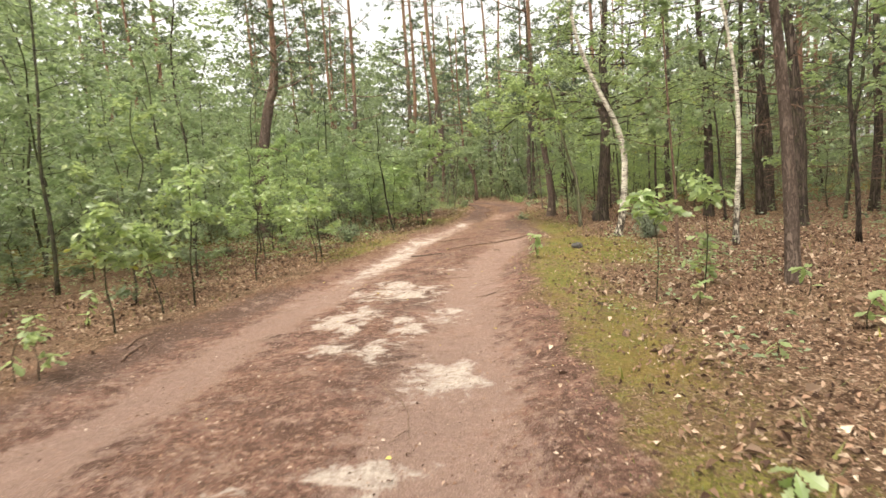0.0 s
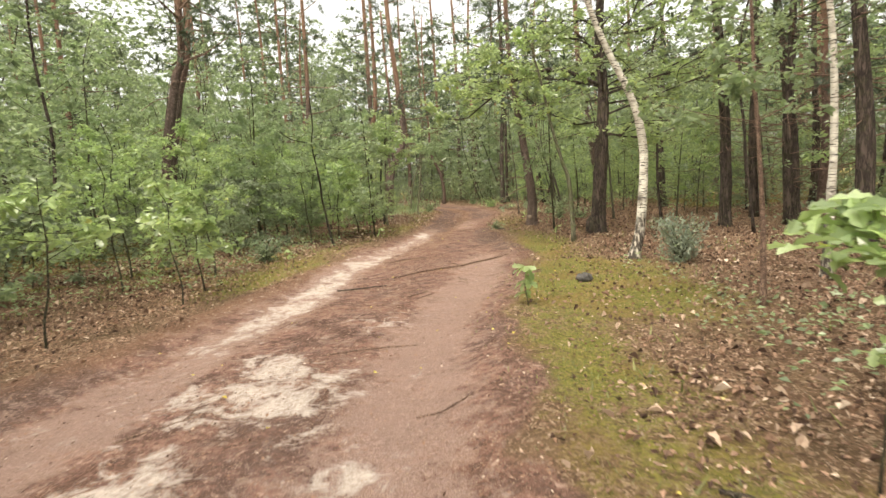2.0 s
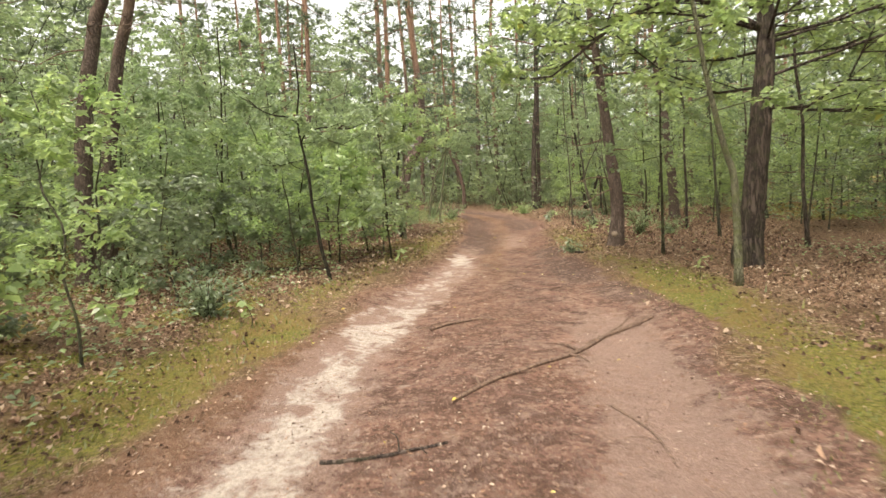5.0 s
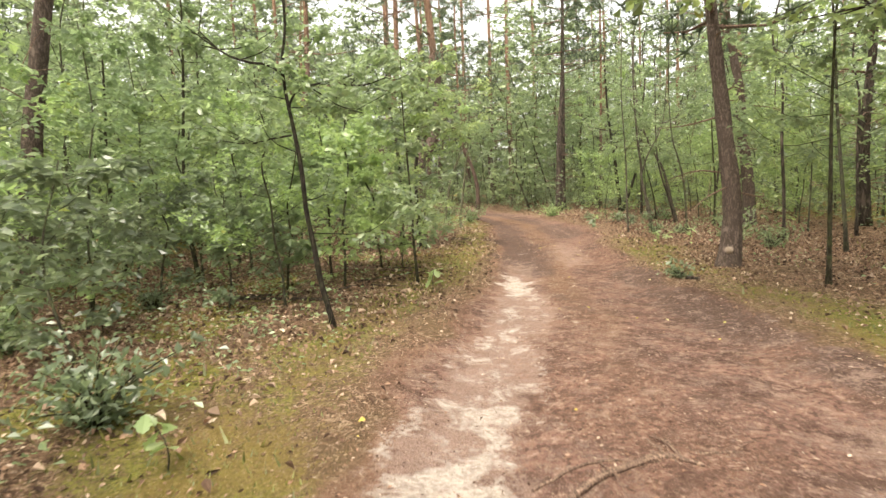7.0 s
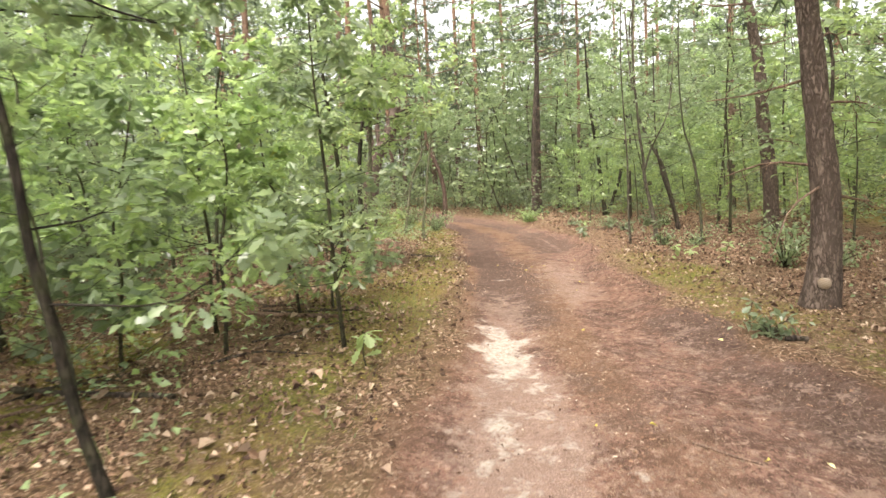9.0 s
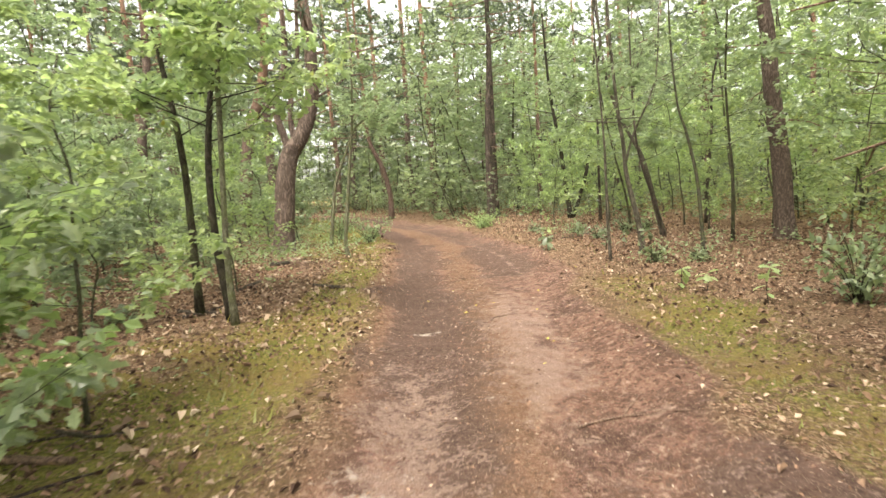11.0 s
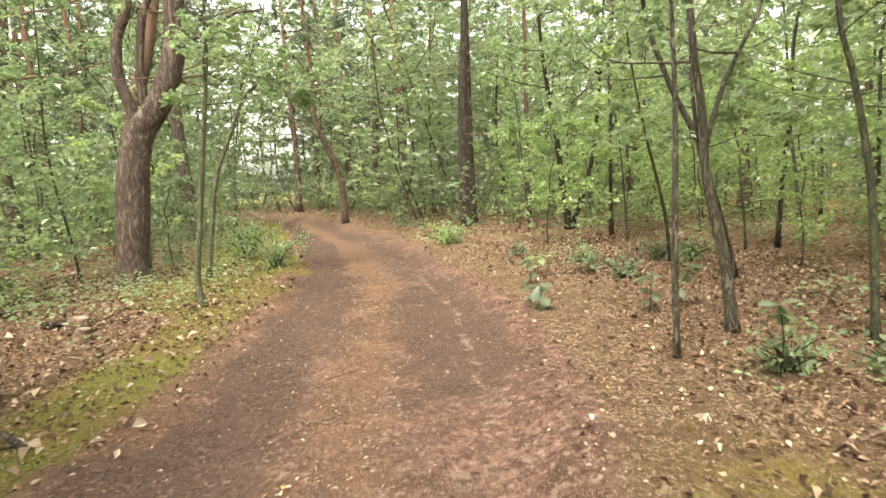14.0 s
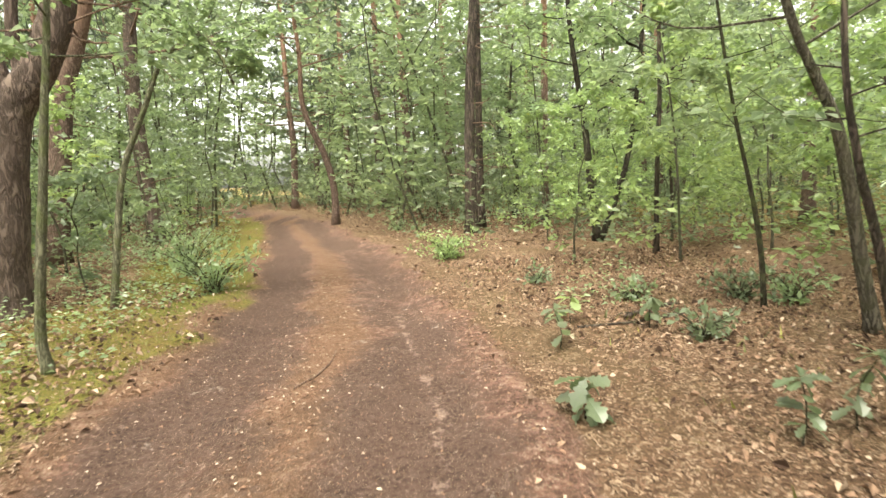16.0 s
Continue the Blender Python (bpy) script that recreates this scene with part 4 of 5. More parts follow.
stem((-0.5, 20.15), 53, 3.4, 0.02, [(0.0, 0), (-0.04, 0.7), (-0.05, 1.3), (-0.08, 2.0), (-0.1, 2.41), (-0.1, 3.3)], 0.8, 0.1, 20, 0.10, "thin young oak with large bright leaves down to its foot", leaf_m=M_LEAF, lobed=True)
stem((-0.34, 24.7), 54, 4.0, 0.05, [(0.0, 0), (-0.07, 0.9), (-0.06, 1.7), (0.03, 2.4), (0.12, 2.8), (0.3, 3.6)], 1.3, 0.5, 12, 0.125, "dark-stemmed young oak arching over the verge", bark_m=M_BLACK, leaf_m=M_LEAF_LIGHT, twigs=7, lobed=True)
stem((-0.26, 24.45), 55, 4.0, 0.04, [(0.0, 0), (0.0, 0.86), (0.07, 2.06), (0.12, 2.83), (0.2, 3.3), (0.2, 4.0)], 1.3, 0.5, 12, 0.125, "pale-stemmed young oak beside a darker one", bark_m=M_STEM_PALE, leaf_m=M_LEAF_LIGHT, twigs=7, lobed=True)
stem((-0.79, 25.20), 56, 4.6, 0.05, [(0.0, 0), (0.02, 1.8), (-0.12, 3.2), (-0.2, 4.4)], 1.2, 0.4, 13, 0.11)
stem((1.06, 30.0), 57, 4.4, 0.048, [(0.0, 0), (-0.03, 0.3), (0.03, 0.8), (0.12, 1.4), (0.2, 2.0), (0.29, 2.6), (0.36, 3.3), (0.4, 4.4)], 1.0, 0.68, 10, 0.10, "pale green-barked young tree with a straight bare stem", bark_m=M_STEM_PALE)
stem((0.67, 32.4), 58, 4.0, 0.046, [(0.0, 0), (0.15, 0.99), (0.28, 1.65), (0.56, 2.3), (0.83, 2.88), (1.23, 3.16), (1.44, 3.0), (1.6, 2.6)], 0.9, 0.7, 12, 0.10, "slender pale tree arching over towards the track", bark_m=M_STEM_PALE)
stem((5.87, 26.66), 59, 6.0, 0.052, [(0.0, 0), (-0.08, 0.55), (-0.2, 1.05), (-0.27, 1.4), (-0.3, 1.85), (-0.38, 2.4), (-0.5, 4.2), (-0.4, 6)], 1.44, 0.62, 6, 0.085, "crooked grey-barked young oak in dry leaves", bark_m=M_STEM_BROWN, twigs=4, groups=2, forks=(([(-0.27, 1.5), (-0.1, 2.0), (0.3, 2.8), (0.4, 4.0)], 0.025),))
bowed = stem((5.07, 26.25), 60, 5.2, 0.026, [(0.0, 0), (0.0, 0.7), (0.02, 1.35), (0.03, 1.8), (0.02, 2.4), (0.0, 3.6), (0.1, 5.2)], 1.19, 0.62, 6, 0.085, "thin mossy-footed sapling bowed over the litter", bark_m=M_STEM_BROWN, twigs=4, groups=2)
bowed.matrix_world = pose(5.07, 26.25, ground_at(5.07, 26.25), 5.5, -4.8, 0)
stem((7.67, 28.95), 61, 6.0, 0.06, [(0.0, 0), (-0.14, 0.52), (-0.31, 1.21), (-0.46, 1.7), (-0.68, 2.08), (-0.9, 2.5), (-1.2, 3.4), (-1.4, 5.5)], 1.53, 0.62, 6, 0.085, "dark leaning young oak bowed towards the track", bark_m=M_STEM_BROWN, twigs=4, groups=2)
stem((6.51, 25.98), 62, 5.0, 0.03, [(0.0, 0), (-0.05, 0.74), (-0.11, 1.28), (-0.27, 1.93), (-0.4, 2.34), (-0.5, 3.4), (-0.5, 4.8)], 1.27, 0.42, 8, 0.11, "young oak with a stout short foot in dry leaves", bark_m=M_STEM_GREY)
stem((7.45, 28.57), 63, 5.4, 0.04, [(0.0, 0), (-0.23, 0.82), (-0.45, 1.48), (-0.6, 2.4), (-0.65, 5)], 1.19, 0.5, 8, 0.11, bark_m=M_OAK)
stem((7.74, 26.91), 64, 4.6, 0.033, [(0.0, 0), (0.01, 1.22), (-0.05, 1.87), (-0.1, 3), (0.0, 4.6)], 1.2, 0.5, 12)
stem((7.47, 29.93), 65, 4.2, 0.028, [(0.0, 0), (-0.07, 0.65), (-0.21, 1.26), (-0.38, 1.89), (-0.6, 3), (-0.7, 4.2)], 1.2, 0.5, 12)
stem((8.47, 35.56), 66, 6.5, 0.09, [(-0.03, 0), (-0.17, 1.09), (-0.28, 2.18), (-0.46, 3.35), (-0.59, 4.39), (-0.7, 6.5)], 1.9, 0.45, 14, 0.13, "twin-stemmed oak spreading in a wide V", bark_m=M_BLACK, simple=True, forks=(([(0.04, 0), (0.37, 0.84), (0.67, 1.83), (0.85, 3.24), (0.97, 4.61), (1.05, 5.8)], 0.07),))
stem((4.06, 15.5), 67, 4.6, 0.055, [(0.0, 0), (-0.03, 0.8), (-0.08, 1.4), (-0.2, 1.75), (-0.42, 2.59), (-0.6, 3.5), (-0.9, 4.6)], 1.2, 0.6, 10, 0.11, "greenish bowed young oak leaning over the track", bark_m=M_STEM_PALE, leaf_m=M_LEAF_LIGHT)
stem((3.89, 8.77), 68, 4.8, 0.033, [(0.0, 0), (0.0, 0.7), (-0.03, 1.34), (-0.1, 2.4), (-0.2, 4.8)], 1.0, 0.62, 9, 0.10, "bare grey-brown sapling stem in moss", bark_m=M_DEADWOOD)
stem((4.40, 18.37), 69, 4.0, 0.03, [(0.0, 0), (-0.02, 1.0), (-0.04, 2.3), (0.0, 4.0)], 1.2, 0.5, 12, 0.10)
stem((-4.0, 21.15), 70, 5.0, 0.036, [(0.0, 0), (-0.11, 1.02), (-0.09, 1.84), (0.01, 3.0), (0.08, 3.95), (0.1, 5)], 1.3, 0.3, 14, 0.11)
stem((-5.88, 22.63), 71, 4.0, 0.045, None, 1.2, 0.2, 13, 0.11)
stem((9.26, 43.52), 75, 6.0, 0.10, [(0.0, 0), (0.1, 1.5), (-0.1, 3.0), (0.1, 6.0)], 1.7, 0.4, 13, 0.14, simple=True)

# bushy oaks low over the verge
stem((-1.58, 20.28), 81, 2.6, 0.02, None, 1.0, 0.14, 17, 0.11, "bushy young oak with several stems and large drooping leaves", leaf_m=M_LEAF_LIGHT, lobed=True)
stem((-2.35, 19.98), 82, 2.4, 0.018, None, 0.9, 0.12, 11, 0.13, "bushy young oak with several stems and large drooping leaves")
stem((-1.88, 21.09), 89, 3.0, 0.02, None, 0.95, 0.2, 10, 0.12, "bushy young oak with several stems and large drooping leaves", leaf_m=M_LEAF_LIGHT, lobed=True)
stem((-2.6, 12.0), 88, 1.6, 0.013, None, 0.4, 0.55, 5, 0.11, "young oak with sprays of large pale leaves", leaf_m=M_LEAF_LIGHT)
stem((-1.10, 21.64), 84, 2.4, 0.018, None, 0.85, 0.15, 11, 0.12, leaf_m=M_LEAF_LIGHT)
stem((-3.72, 5.90), 91, 1.45, 0.012, None, 0.30, 0.50, 7, 0.115, "young oak with sprays of large pale leaves", leaf_m=M_LEAF_LIGHT, twigs=4, groups=2, lobed=True)
stem((-3.73, 7.05), 92, 1.20, 0.011, None, 0.25, 0.60, 7, 0.115, "young oak with sprays of large pale leaves", leaf_m=M_LEAF_LIGHT, twigs=4, groups=2, lobed=True)
stem((-3.18, 9.23), 93, 1.70, 0.013, None, 0.50, 0.50, 7, 0.115, "young oak with sprays of large pale leaves", leaf_m=M_LEAF_LIGHT, twigs=4, groups=2, lobed=True)
stem((-3.49, 7.46), 94, 1.90, 0.014, None, 0.55, 0.55, 7, 0.115, "young oak with sprays of large pale leaves", leaf_m=M_LEAF_LIGHT, twigs=4, groups=2, lobed=True)
stem((-3.45, 4.3), 95, 0.5, 0.006, None, 0.12, 0.3, 3, 0.08, "oak seedling with a few wide leaves on a thin stem", leaf_m=M_LEAF_LIGHT, twigs=3, groups=2, each=4, lobed=True)
stem((-2.50, 10.90), 96, 1.60, 0.012, None, 0.55, 0.40, 7, 0.115, "young oak with sprays of large pale leaves", leaf_m=M_LEAF_LIGHT, twigs=4, groups=2, lobed=True)
stem((2.28, 5.6), 85, 1.25, 0.007, [(0, 0), (0.03, 0.6), (-0.06, 1.2)], 0.2, 0.82, 5, 0.13, "thin oak shoot with a tuft of large pale-green leaves", leaf_m=M_LEAF_LIGHT, twigs=3, groups=2, each=4, lobed=True)
stem((2.99, 5.98), 86, 1.42, 0.008, [(0, 0), (0.04, 0.7), (-0.02, 1.38)], 0.17, 0.8, 5, 0.12, "thin oak shoot with a tuft of large pale-green leaves", leaf_m=M_LEAF_LIGHT, twigs=3, groups=2, each=4, lobed=True)
stem((3.2, 6.4), 87, 0.7, 0.008, [(0, 0), (0.03, 0.35), (0.05, 0.62)], 0.16, 0.15, 5, 0.10, "oak seedling with a few wide leaves on a thin stem", leaf_m=M_LEAF_LIGHT, twigs=3, groups=2, each=4, lobed=True)


# ---- the young wood on both sides: a few kinds, repeated ----
WOOD = dict(single=False, simple=True, sides=6)
GREY = dict(WOOD, bark_m=M_STEM_GREY)
KINDS = [
    stem((-6.97, 12.19), 101, 4.2, 0.022, None, 1.35, 0.08, 19, 0.12, each=5, draw=False, **GREY),
    stem((-9.36, 15.20), 102, 5.2, 0.03, None, 1.5, 0.12, 21, 0.125, each=5, draw=False, **GREY),
    stem((-5.23, 9.66), 103, 3.2, 0.02, None, 1.15, 0.08, 15, 0.12, each=5, leaf_m=M_LEAF_LIGHT, **GREY),
    stem((-8.07, 24.97), 104, 6.2, 0.036, None, 1.6, 0.2, 20, 0.13, each=5, draw=False, **GREY),
    stem((11.62, 23.95), 105, 6.0, 0.032, None, 1.6, 0.2, 17, 0.13, each=5, leaf_m=M_LEAF_LIGHT, draw=False, **GREY),
    stem((9.70, 30.40), 106, 6.6, 0.04, None, 1.7, 0.25, 17, 0.13, each=5, bark_m=M_OAK, draw=False, **WOOD),
    stem((-4.30, 14.19), 107, 1.6, 0.014, None, 0.7, 0.1, 11, 0.10, "leafy oak shoot in the undergrowth", each=5, draw=False, leaf_m=M_LEAF_DULL, **GREY),
    stem((-7.44, 16.84), 111, 9.0, 0.05, None, 2.0, 0.25, 22, 0.15, "tall young oak with an open layered crown", each=5, draw=False, bark_m=M_OAK, **WOOD),
    stem((-3.84, 20.87), 112, 3.0, 0.02, None, 1.1, 0.1, 20, 0.095, "leafy young oak with fine layered sprays to the ground", leaf_m=M_LEAF_LIGHT, twigs=6, each=5, **GREY),
]
TAKEN = [(o.location.x, o.location.y) for o in scene.objects if o.parent is None and o.get("category")]


def in_view_of_pines(x, y):
    """The two clear lanes that leave the big trunks on the left open to the track."""
    crooked = 25.5 < y < 33.2 and x < 1.9 and x > 2 - 0.40 * (y - 24.5) - 1.0
    pair = 11.5 < y < 19 and abs(x - (-2.3 - 0.58 * (y - 12))) < 1.35
    return crooked or pair


def free_places(seed, count, zone, gap, room):
    """Random places of the zone that room() allows, not too close together."""
    rng = np.random.default_rng(seed)
    found = []
    for k in range(count * 14):
        if len(found) >= count:
            break
        x, y = rng.uniform(zone[0], zone[1]), rng.uniform(zone[2], zone[3])
        inside, across = track(np.array(x), np.array(y))
        if room(x, y, -float(inside), across < 0.5) and not in_view_of_pines(x, y) and all((x - a) ** 2 + (y - b) ** 2 > gap * gap for a, b in TAKEN):
            TAKEN.append((x, y))
            found.append((x, y))
    return rng, found


def scatter(seed, count, kinds, zone, gap, room):
    rng, found = free_places(seed, count, zone, gap, room)
    for x, y in found:
        c = copy_thing(KINDS[kinds[rng.integers(len(kinds))]], pose(x, y, ground_at(x, y), 0, 0, rng.uniform(0, 360)))
        s = rng.uniform(0.75, 1.2)
        c.scale = (s, s, s * rng.uniform(0.9, 1.1))


# young oaks that stand near the verge
for kind, x, y, size in ((0, -5.03, 21.27, 0.9), (8, -3.49, 22.32, 1.05), (2, -6.88, 23.23, 1.1), (0, -4.67, 19.3, 0.85), (8, -0.75, 22.0, 0.8), (8, -4.51, 13.85, 0.9), (2, -2.97, 13.6, 0.75), (0, -4.72, 10.48, 0.8),
                         (8, -5.05, 17.85, 1.1), (8, -3.97, 12.4, 0.7), (8, -2.15, 18.9, 0.85), (2, -1.76, 30.3, 0.8), (8, -0.6, 26.6, 0.75), (8, -1.4, 28.3, 0.6), (2, 9.2, 30.5, 1.0), (8, 10.2, 33.0, 1.1), (8, 7.0, 33.4, 0.9), (2, 11.0, 28.2, 1.1)):
    near = copy_thing(KINDS[kind], pose(x, y, ground_at(x, y), 0, 0, 77 * x + 31 * y))
    near.scale = (size, size, size)
    TAKEN.append((x, y))

scatter(201, 66, (0, 1, 1, 2, 3), (-12, 2, 3, 34), 1.1, lambda x, y, d, left: left and d > 2.0 + 0.8 * (y < 9) + 2.0 * (12 < y < 27))
scatter(202, 44, (6,), (-9, 2, 3, 36), 0.7, lambda x, y, d, left: left and d > 1.7 + 1.2 * (12 < y < 27))
scatter(203, 24, (4, 4, 5), (3, 16, 21, 40), 1.5, lambda x, y, d, left: (not left) and d > 3.6)
scatter(218, 8, (7,), (-13, 0, 12, 48), 2.2, lambda x, y, d, left: left and d > 4.0)
# more tall oaks than the view needs: crowns above it shade the right-hand litter
scatter(219, 15, (7,), (8, 18, 22, 50), 2.2, lambda x, y, d, left: (not left) and d > 5.0)
scatter(220, 6, (7,), (9.5, 17, 7, 26), 2.4, lambda x, y, d, left: (not left) and d > 5.5)
scatter(222, 8, (7,), (7.5, 17, 9, 27), 1.8, lambda x, y, d, left: (not left) and d > 4.5)
# tall oaks added for crowns that darken the left wood and close sky gaps
scatter(223, 7, (7,), (-14, -6, 5, 17), 1.6, lambda x, y, d, left: left and d > 4.0)
scatter(204, 7, (4, 0), (10, 16, 3, 22), 1.5, lambda x, y, d, left: (not left) and d > 6.5)
scatter(207, 18, (0, 1, 2), (-8, 3, 34, 46), 1.4, lambda x, y, d, left: left and d > 1.5)
scatter(209, 32, (6, 8, 2), (4, 16, 22, 42), 1.0, lambda x, y, d, left: (not left) and d > 3.0)


def stand(name, seed, groups, label, leaf_m, leaf, per, wide, tilt=0.7):
    """A stand of young trees past counting: stems and loose leaf sprays."""
    stems, crown = Pile(), Pile()
    rng = np.random.default_rng(seed)
    for places, low, tall in groups:
        for x, y in places:
            h, z0 = rng.uniform(*tall), ground_at(x, y)
            line = bend([(x, y, z0 - 0.2), (x + rng.normal(0, 0.07) * h, y + rng.normal(0, 0.05) * h, h * 0.35), (x + rng.normal(0, 0.1) * h, y + rng.normal(0, 0.06) * h, h * 0.7), (x + rng.normal(0, 0.12) * h, y + rng.normal(0, 0.1) * h, h)], 6)
            tube(stems, line, np.linspace(0.0036 * h, 0.005, 6), 4, cap=False)
            n = int(per * h / 6)
            k = max(6, n // 9)
            u = rng.uniform(low, 1.0, k)
            a, r = rng.uniform(0, 6.283, k), wide * np.sqrt(rng.uniform(0.02, 1.0, k)) * (1.15 - 0.6 * u)
            sp = np.stack([np.interp(u, np.linspace(0, 1, 6), line[:, 0]) + r * np.cos(a), np.interp(u, np.linspace(0, 1, 6), line[:, 1]) + r * np.sin(a), z0 + u * h + 0.1 * r], 1)
            c = np.repeat(sp, 9, 0) + rng.normal(0, 1, (k * 9, 3)) * [0.24, 0.24, 0.08]
            m = len(c)
            phi = rng.uniform(0, 6.283, m)
            tip = np.stack([np.cos(phi), np.sin(phi), rng.uniform(-0.55, 0.3, m)], 1)
            s = leaf * rng.uniform(0.6, 1.3, m)
            leaves(crown, c, tip, rng.normal(0, tilt, (m, 3)) + [0, 0, 1], s, s * rng.uniform(0.5, 0.75, m), 0.2, True)
    ob = thing(name, (0, 0, 0), label, "woods", kind="stuff")
    part("trunks", stems.mesh("trunks", True), M_STEM_GREY, ob)
    part("foliage", crown.mesh("foliage"), leaf_m, ob)


def far_enough(lo, side):
    return lambda x, y, d, left: d > lo and left == side


_, left_mid = free_places(205, 120, (-28, 4, 4, 56), 1.5, far_enough(9.5, True))
_, right_mid = free_places(206, 95, (4, 30, 4, 56), 1.6, far_enough(9.0, False))
# unseen young trees added behind the start, to block light from the horizon
_, behind = free_places(216, 14, (-22, 22, -26, 1), 2.0, lambda x, y, d, left: d > 3.0)
_, bend_mid = free_places(208, 60, (-9, 16, 37, 60), 1.3, lambda x, y, d, left: d > 1.4)
stand("young_wood", 211, ((left_mid, 0.06, (6, 14)), (right_mid, 0.10, (5, 10)), (bend_mid, 0.06, (6, 14)), (behind, 0.1, (6, 11))), "thick stand of young oak and birch behind the verge", M_LEAF, 0.25, 330, 1.8)
_, low_left = free_places(210, 130, (-20, 2, 8, 60), 0.9, far_enough(5.5, True))
_, low_bend = free_places(217, 125, (-10, 16, 36, 62), 0.8, lambda x, y, d, left: d > 1.2)
_, low_right = free_places(212, 120, (5, 24, 21, 60), 0.9, far_enough(7.5, False))
_, low_end = free_places(221, 60, (-16, 7, 50, 72), 1.0, lambda x, y, d, left: d > 1.0)
stand("thicket", 213, ((low_end, 0.03, (2.0, 5.0)), (low_left, 0.05, (1.2, 3.0)), (low_right, 0.05, (1.0, 3.0)), (low_bend, 0.05, (0.8, 2.6))), "leafy thicket between the trunks", M_LEAF_DULL, 0.15, 420, 1.0)


def far_woods():
    """The closed wood beyond, all round."""
    rng = np.random.default_rng(77)
    ring = []
    for k in range(620):
        a, r = rng.uniform(0, 2 * np.pi), rng.uniform(0, 1)
        r = 34 + 24 * r
        x, y = 1 + r * np.cos(a), 24 + r * 1.1 * np.sin(a)
        # the ring behind the start is unseen, thinned there and kept for the light
        if float(track(np.array(x), np.array(y))[0]) < -1.0 and (y > -4 or k % 3 == 0):
            ring.append((x, y))
    stand("far_woods", 214, (([p for p in ring if p[0] < 4], 0.02, (15, 26)), ([p for p in ring if p[0] >= 4], 0.02, (10, 19))), "dense green wood closing the view all round", M_LEAF_DULL, 0.54, 135, 2.8, 1.3)


far_woods()

# ---- litter, moss and low growth on the forest floor ----
def strew(seed, n, x0, x1, y0, y1, keep):
    rng = np.random.default_rng(seed)
    x, y = rng.uniform(x0, x1, n), rng.uniform(y0, y1, n)
    inside, across = track(x, y)
    ok = rng.uniform(0, 1, n) < keep(x, y, inside, across)
    x, y = x[ok], y[ok]
    return rng, np.stack([x, y, height(x, y)], 1)


def flat_leaves(name, rng, at, size, curl, mat, label, category, lift=0.012, slim=0.6, simple=False, fold=0.2):
    n = len(at)
    phi = rng.uniform(0, 6.283, n)
    tip = np.stack([np.cos(phi), np.sin(phi), rng.normal(0, curl, n)], 1)
    nor = np.stack([rng.normal(0, curl, n), rng.normal(0, curl, n), np.ones(n)], 1)
    s = size * rng.uniform(0.4, 1.3, n)
    p = Pile()
    leaves(p, at + [0, 0, lift] + rng.uniform(0, lift, (n, 1)) * [0, 0, 1], tip, nor, s, s * slim * rng.uniform(0.7, 1.3, n), fold, simple)
    me = p.mesh(name)
    me.materials.append(mat)
    return tagged(new(name, me), label, category, kind="stuff")


def litter_keep(x, y, inside, across):
    patch = fbm(x, y, 1.6, 91, 3)
    out = step01(0.15, 1.3, -inside)
    more = 1 + np.where(across < 0.5, 0.9, 0.5) * step01(21.5, 25, y) + 0.5 * (across < 0.5) * step01(15, 17, y) + 0.4 * (across > 0.5) * (1 - step01(6.0, 8.0, y))
    green = np.where((across > 0.5) & (y < 12.8), 0.55 * step01(7.0, 8.5, y) * (1 - step01(1.6, 3.2, -inside)), 0)
    green = np.maximum(green, 0.6 * (across < 0.5) * step01(30, 32, y) * (1 - step01(1.5, 3.0, -inside)))
    return np.clip((1 - green) * more * (np.where(across < 0.5, 0.25, 0.15) + np.where(across < 0.5, 0.75, 0.85) * out) * (0.45 + 1.6 * (patch - 0.3)), 0, 1) * (inside < 0.15)


rng, at = strew(401, 170000, -6.5, 9.5, 1.0, 34, litter_keep)
flat_leaves("leaf_litter", rng, at, 0.044, 0.6, M_LITTER, "dry curled brown and tan oak leaves on the forest floor", "leaf litter", 0.008, 0.62, True)
rng, at = strew(409, 60000, -14, 18, 8.0, 58, lambda x, y, i, a: litter_keep(x, y, i, a) * 0.8 * ((y > 34) | (x > 9.5) | (x < -6.5)))
flat_leaves("far_litter", rng, at, 0.10, 0.38, M_LITTER, "dry brown leaves under the trees farther in", "leaf litter", 0.008, 0.62, True)
rng, at = strew(408, 36000, -6, 9, 1.0, 34, litter_keep)
flat_leaves("large_leaf_litter", rng, at, 0.062, 0.75, M_LITTER, "larger curled dry oak leaves over the litter", "leaf litter", 0.012, 0.5, False, 0.55)
rng, at = strew(410, 9000, -6, 9, 1.0, 33, lambda x, y, i, a: litter_keep(x, y, i, a) * np.where(a < 0.5, 0.25 + 0.45 * step01(14, 17, y) + 0.9 * step01(22.5, 24.5, y) * (1 - step01(29, 31, y)), 0.5 - 0.42 * step01(10, 20, y)))
flat_leaves("bleached_leaf_litter", rng, at, 0.085, 0.5, M_PALE_LITTER, "pale bleached oak leaves curled on top of the litter", "leaf litter", 0.016, 0.6, False, 0.45)
rng, at = strew(402, 165000, -4, 6, 1.0, 34, lambda x, y, i, a: np.where(i > -0.2, 0.10 + 0.5 * (fbm(x, y, 0.8, 95, 3) - 0.35) + (0.25 + 0.5 * (y > 22)) * np.exp(-((a - 0.47) / 0.13) ** 2) + 0.4 * np.exp(-((i / 0.3) ** 2)), 0.15))
flat_leaves("track_litter", rng, at, 0.028, 0.25, M_CHIP, "small chips, bud scales and leaf scraps on the track", "leaf litter", 0.005, 0.5, True)
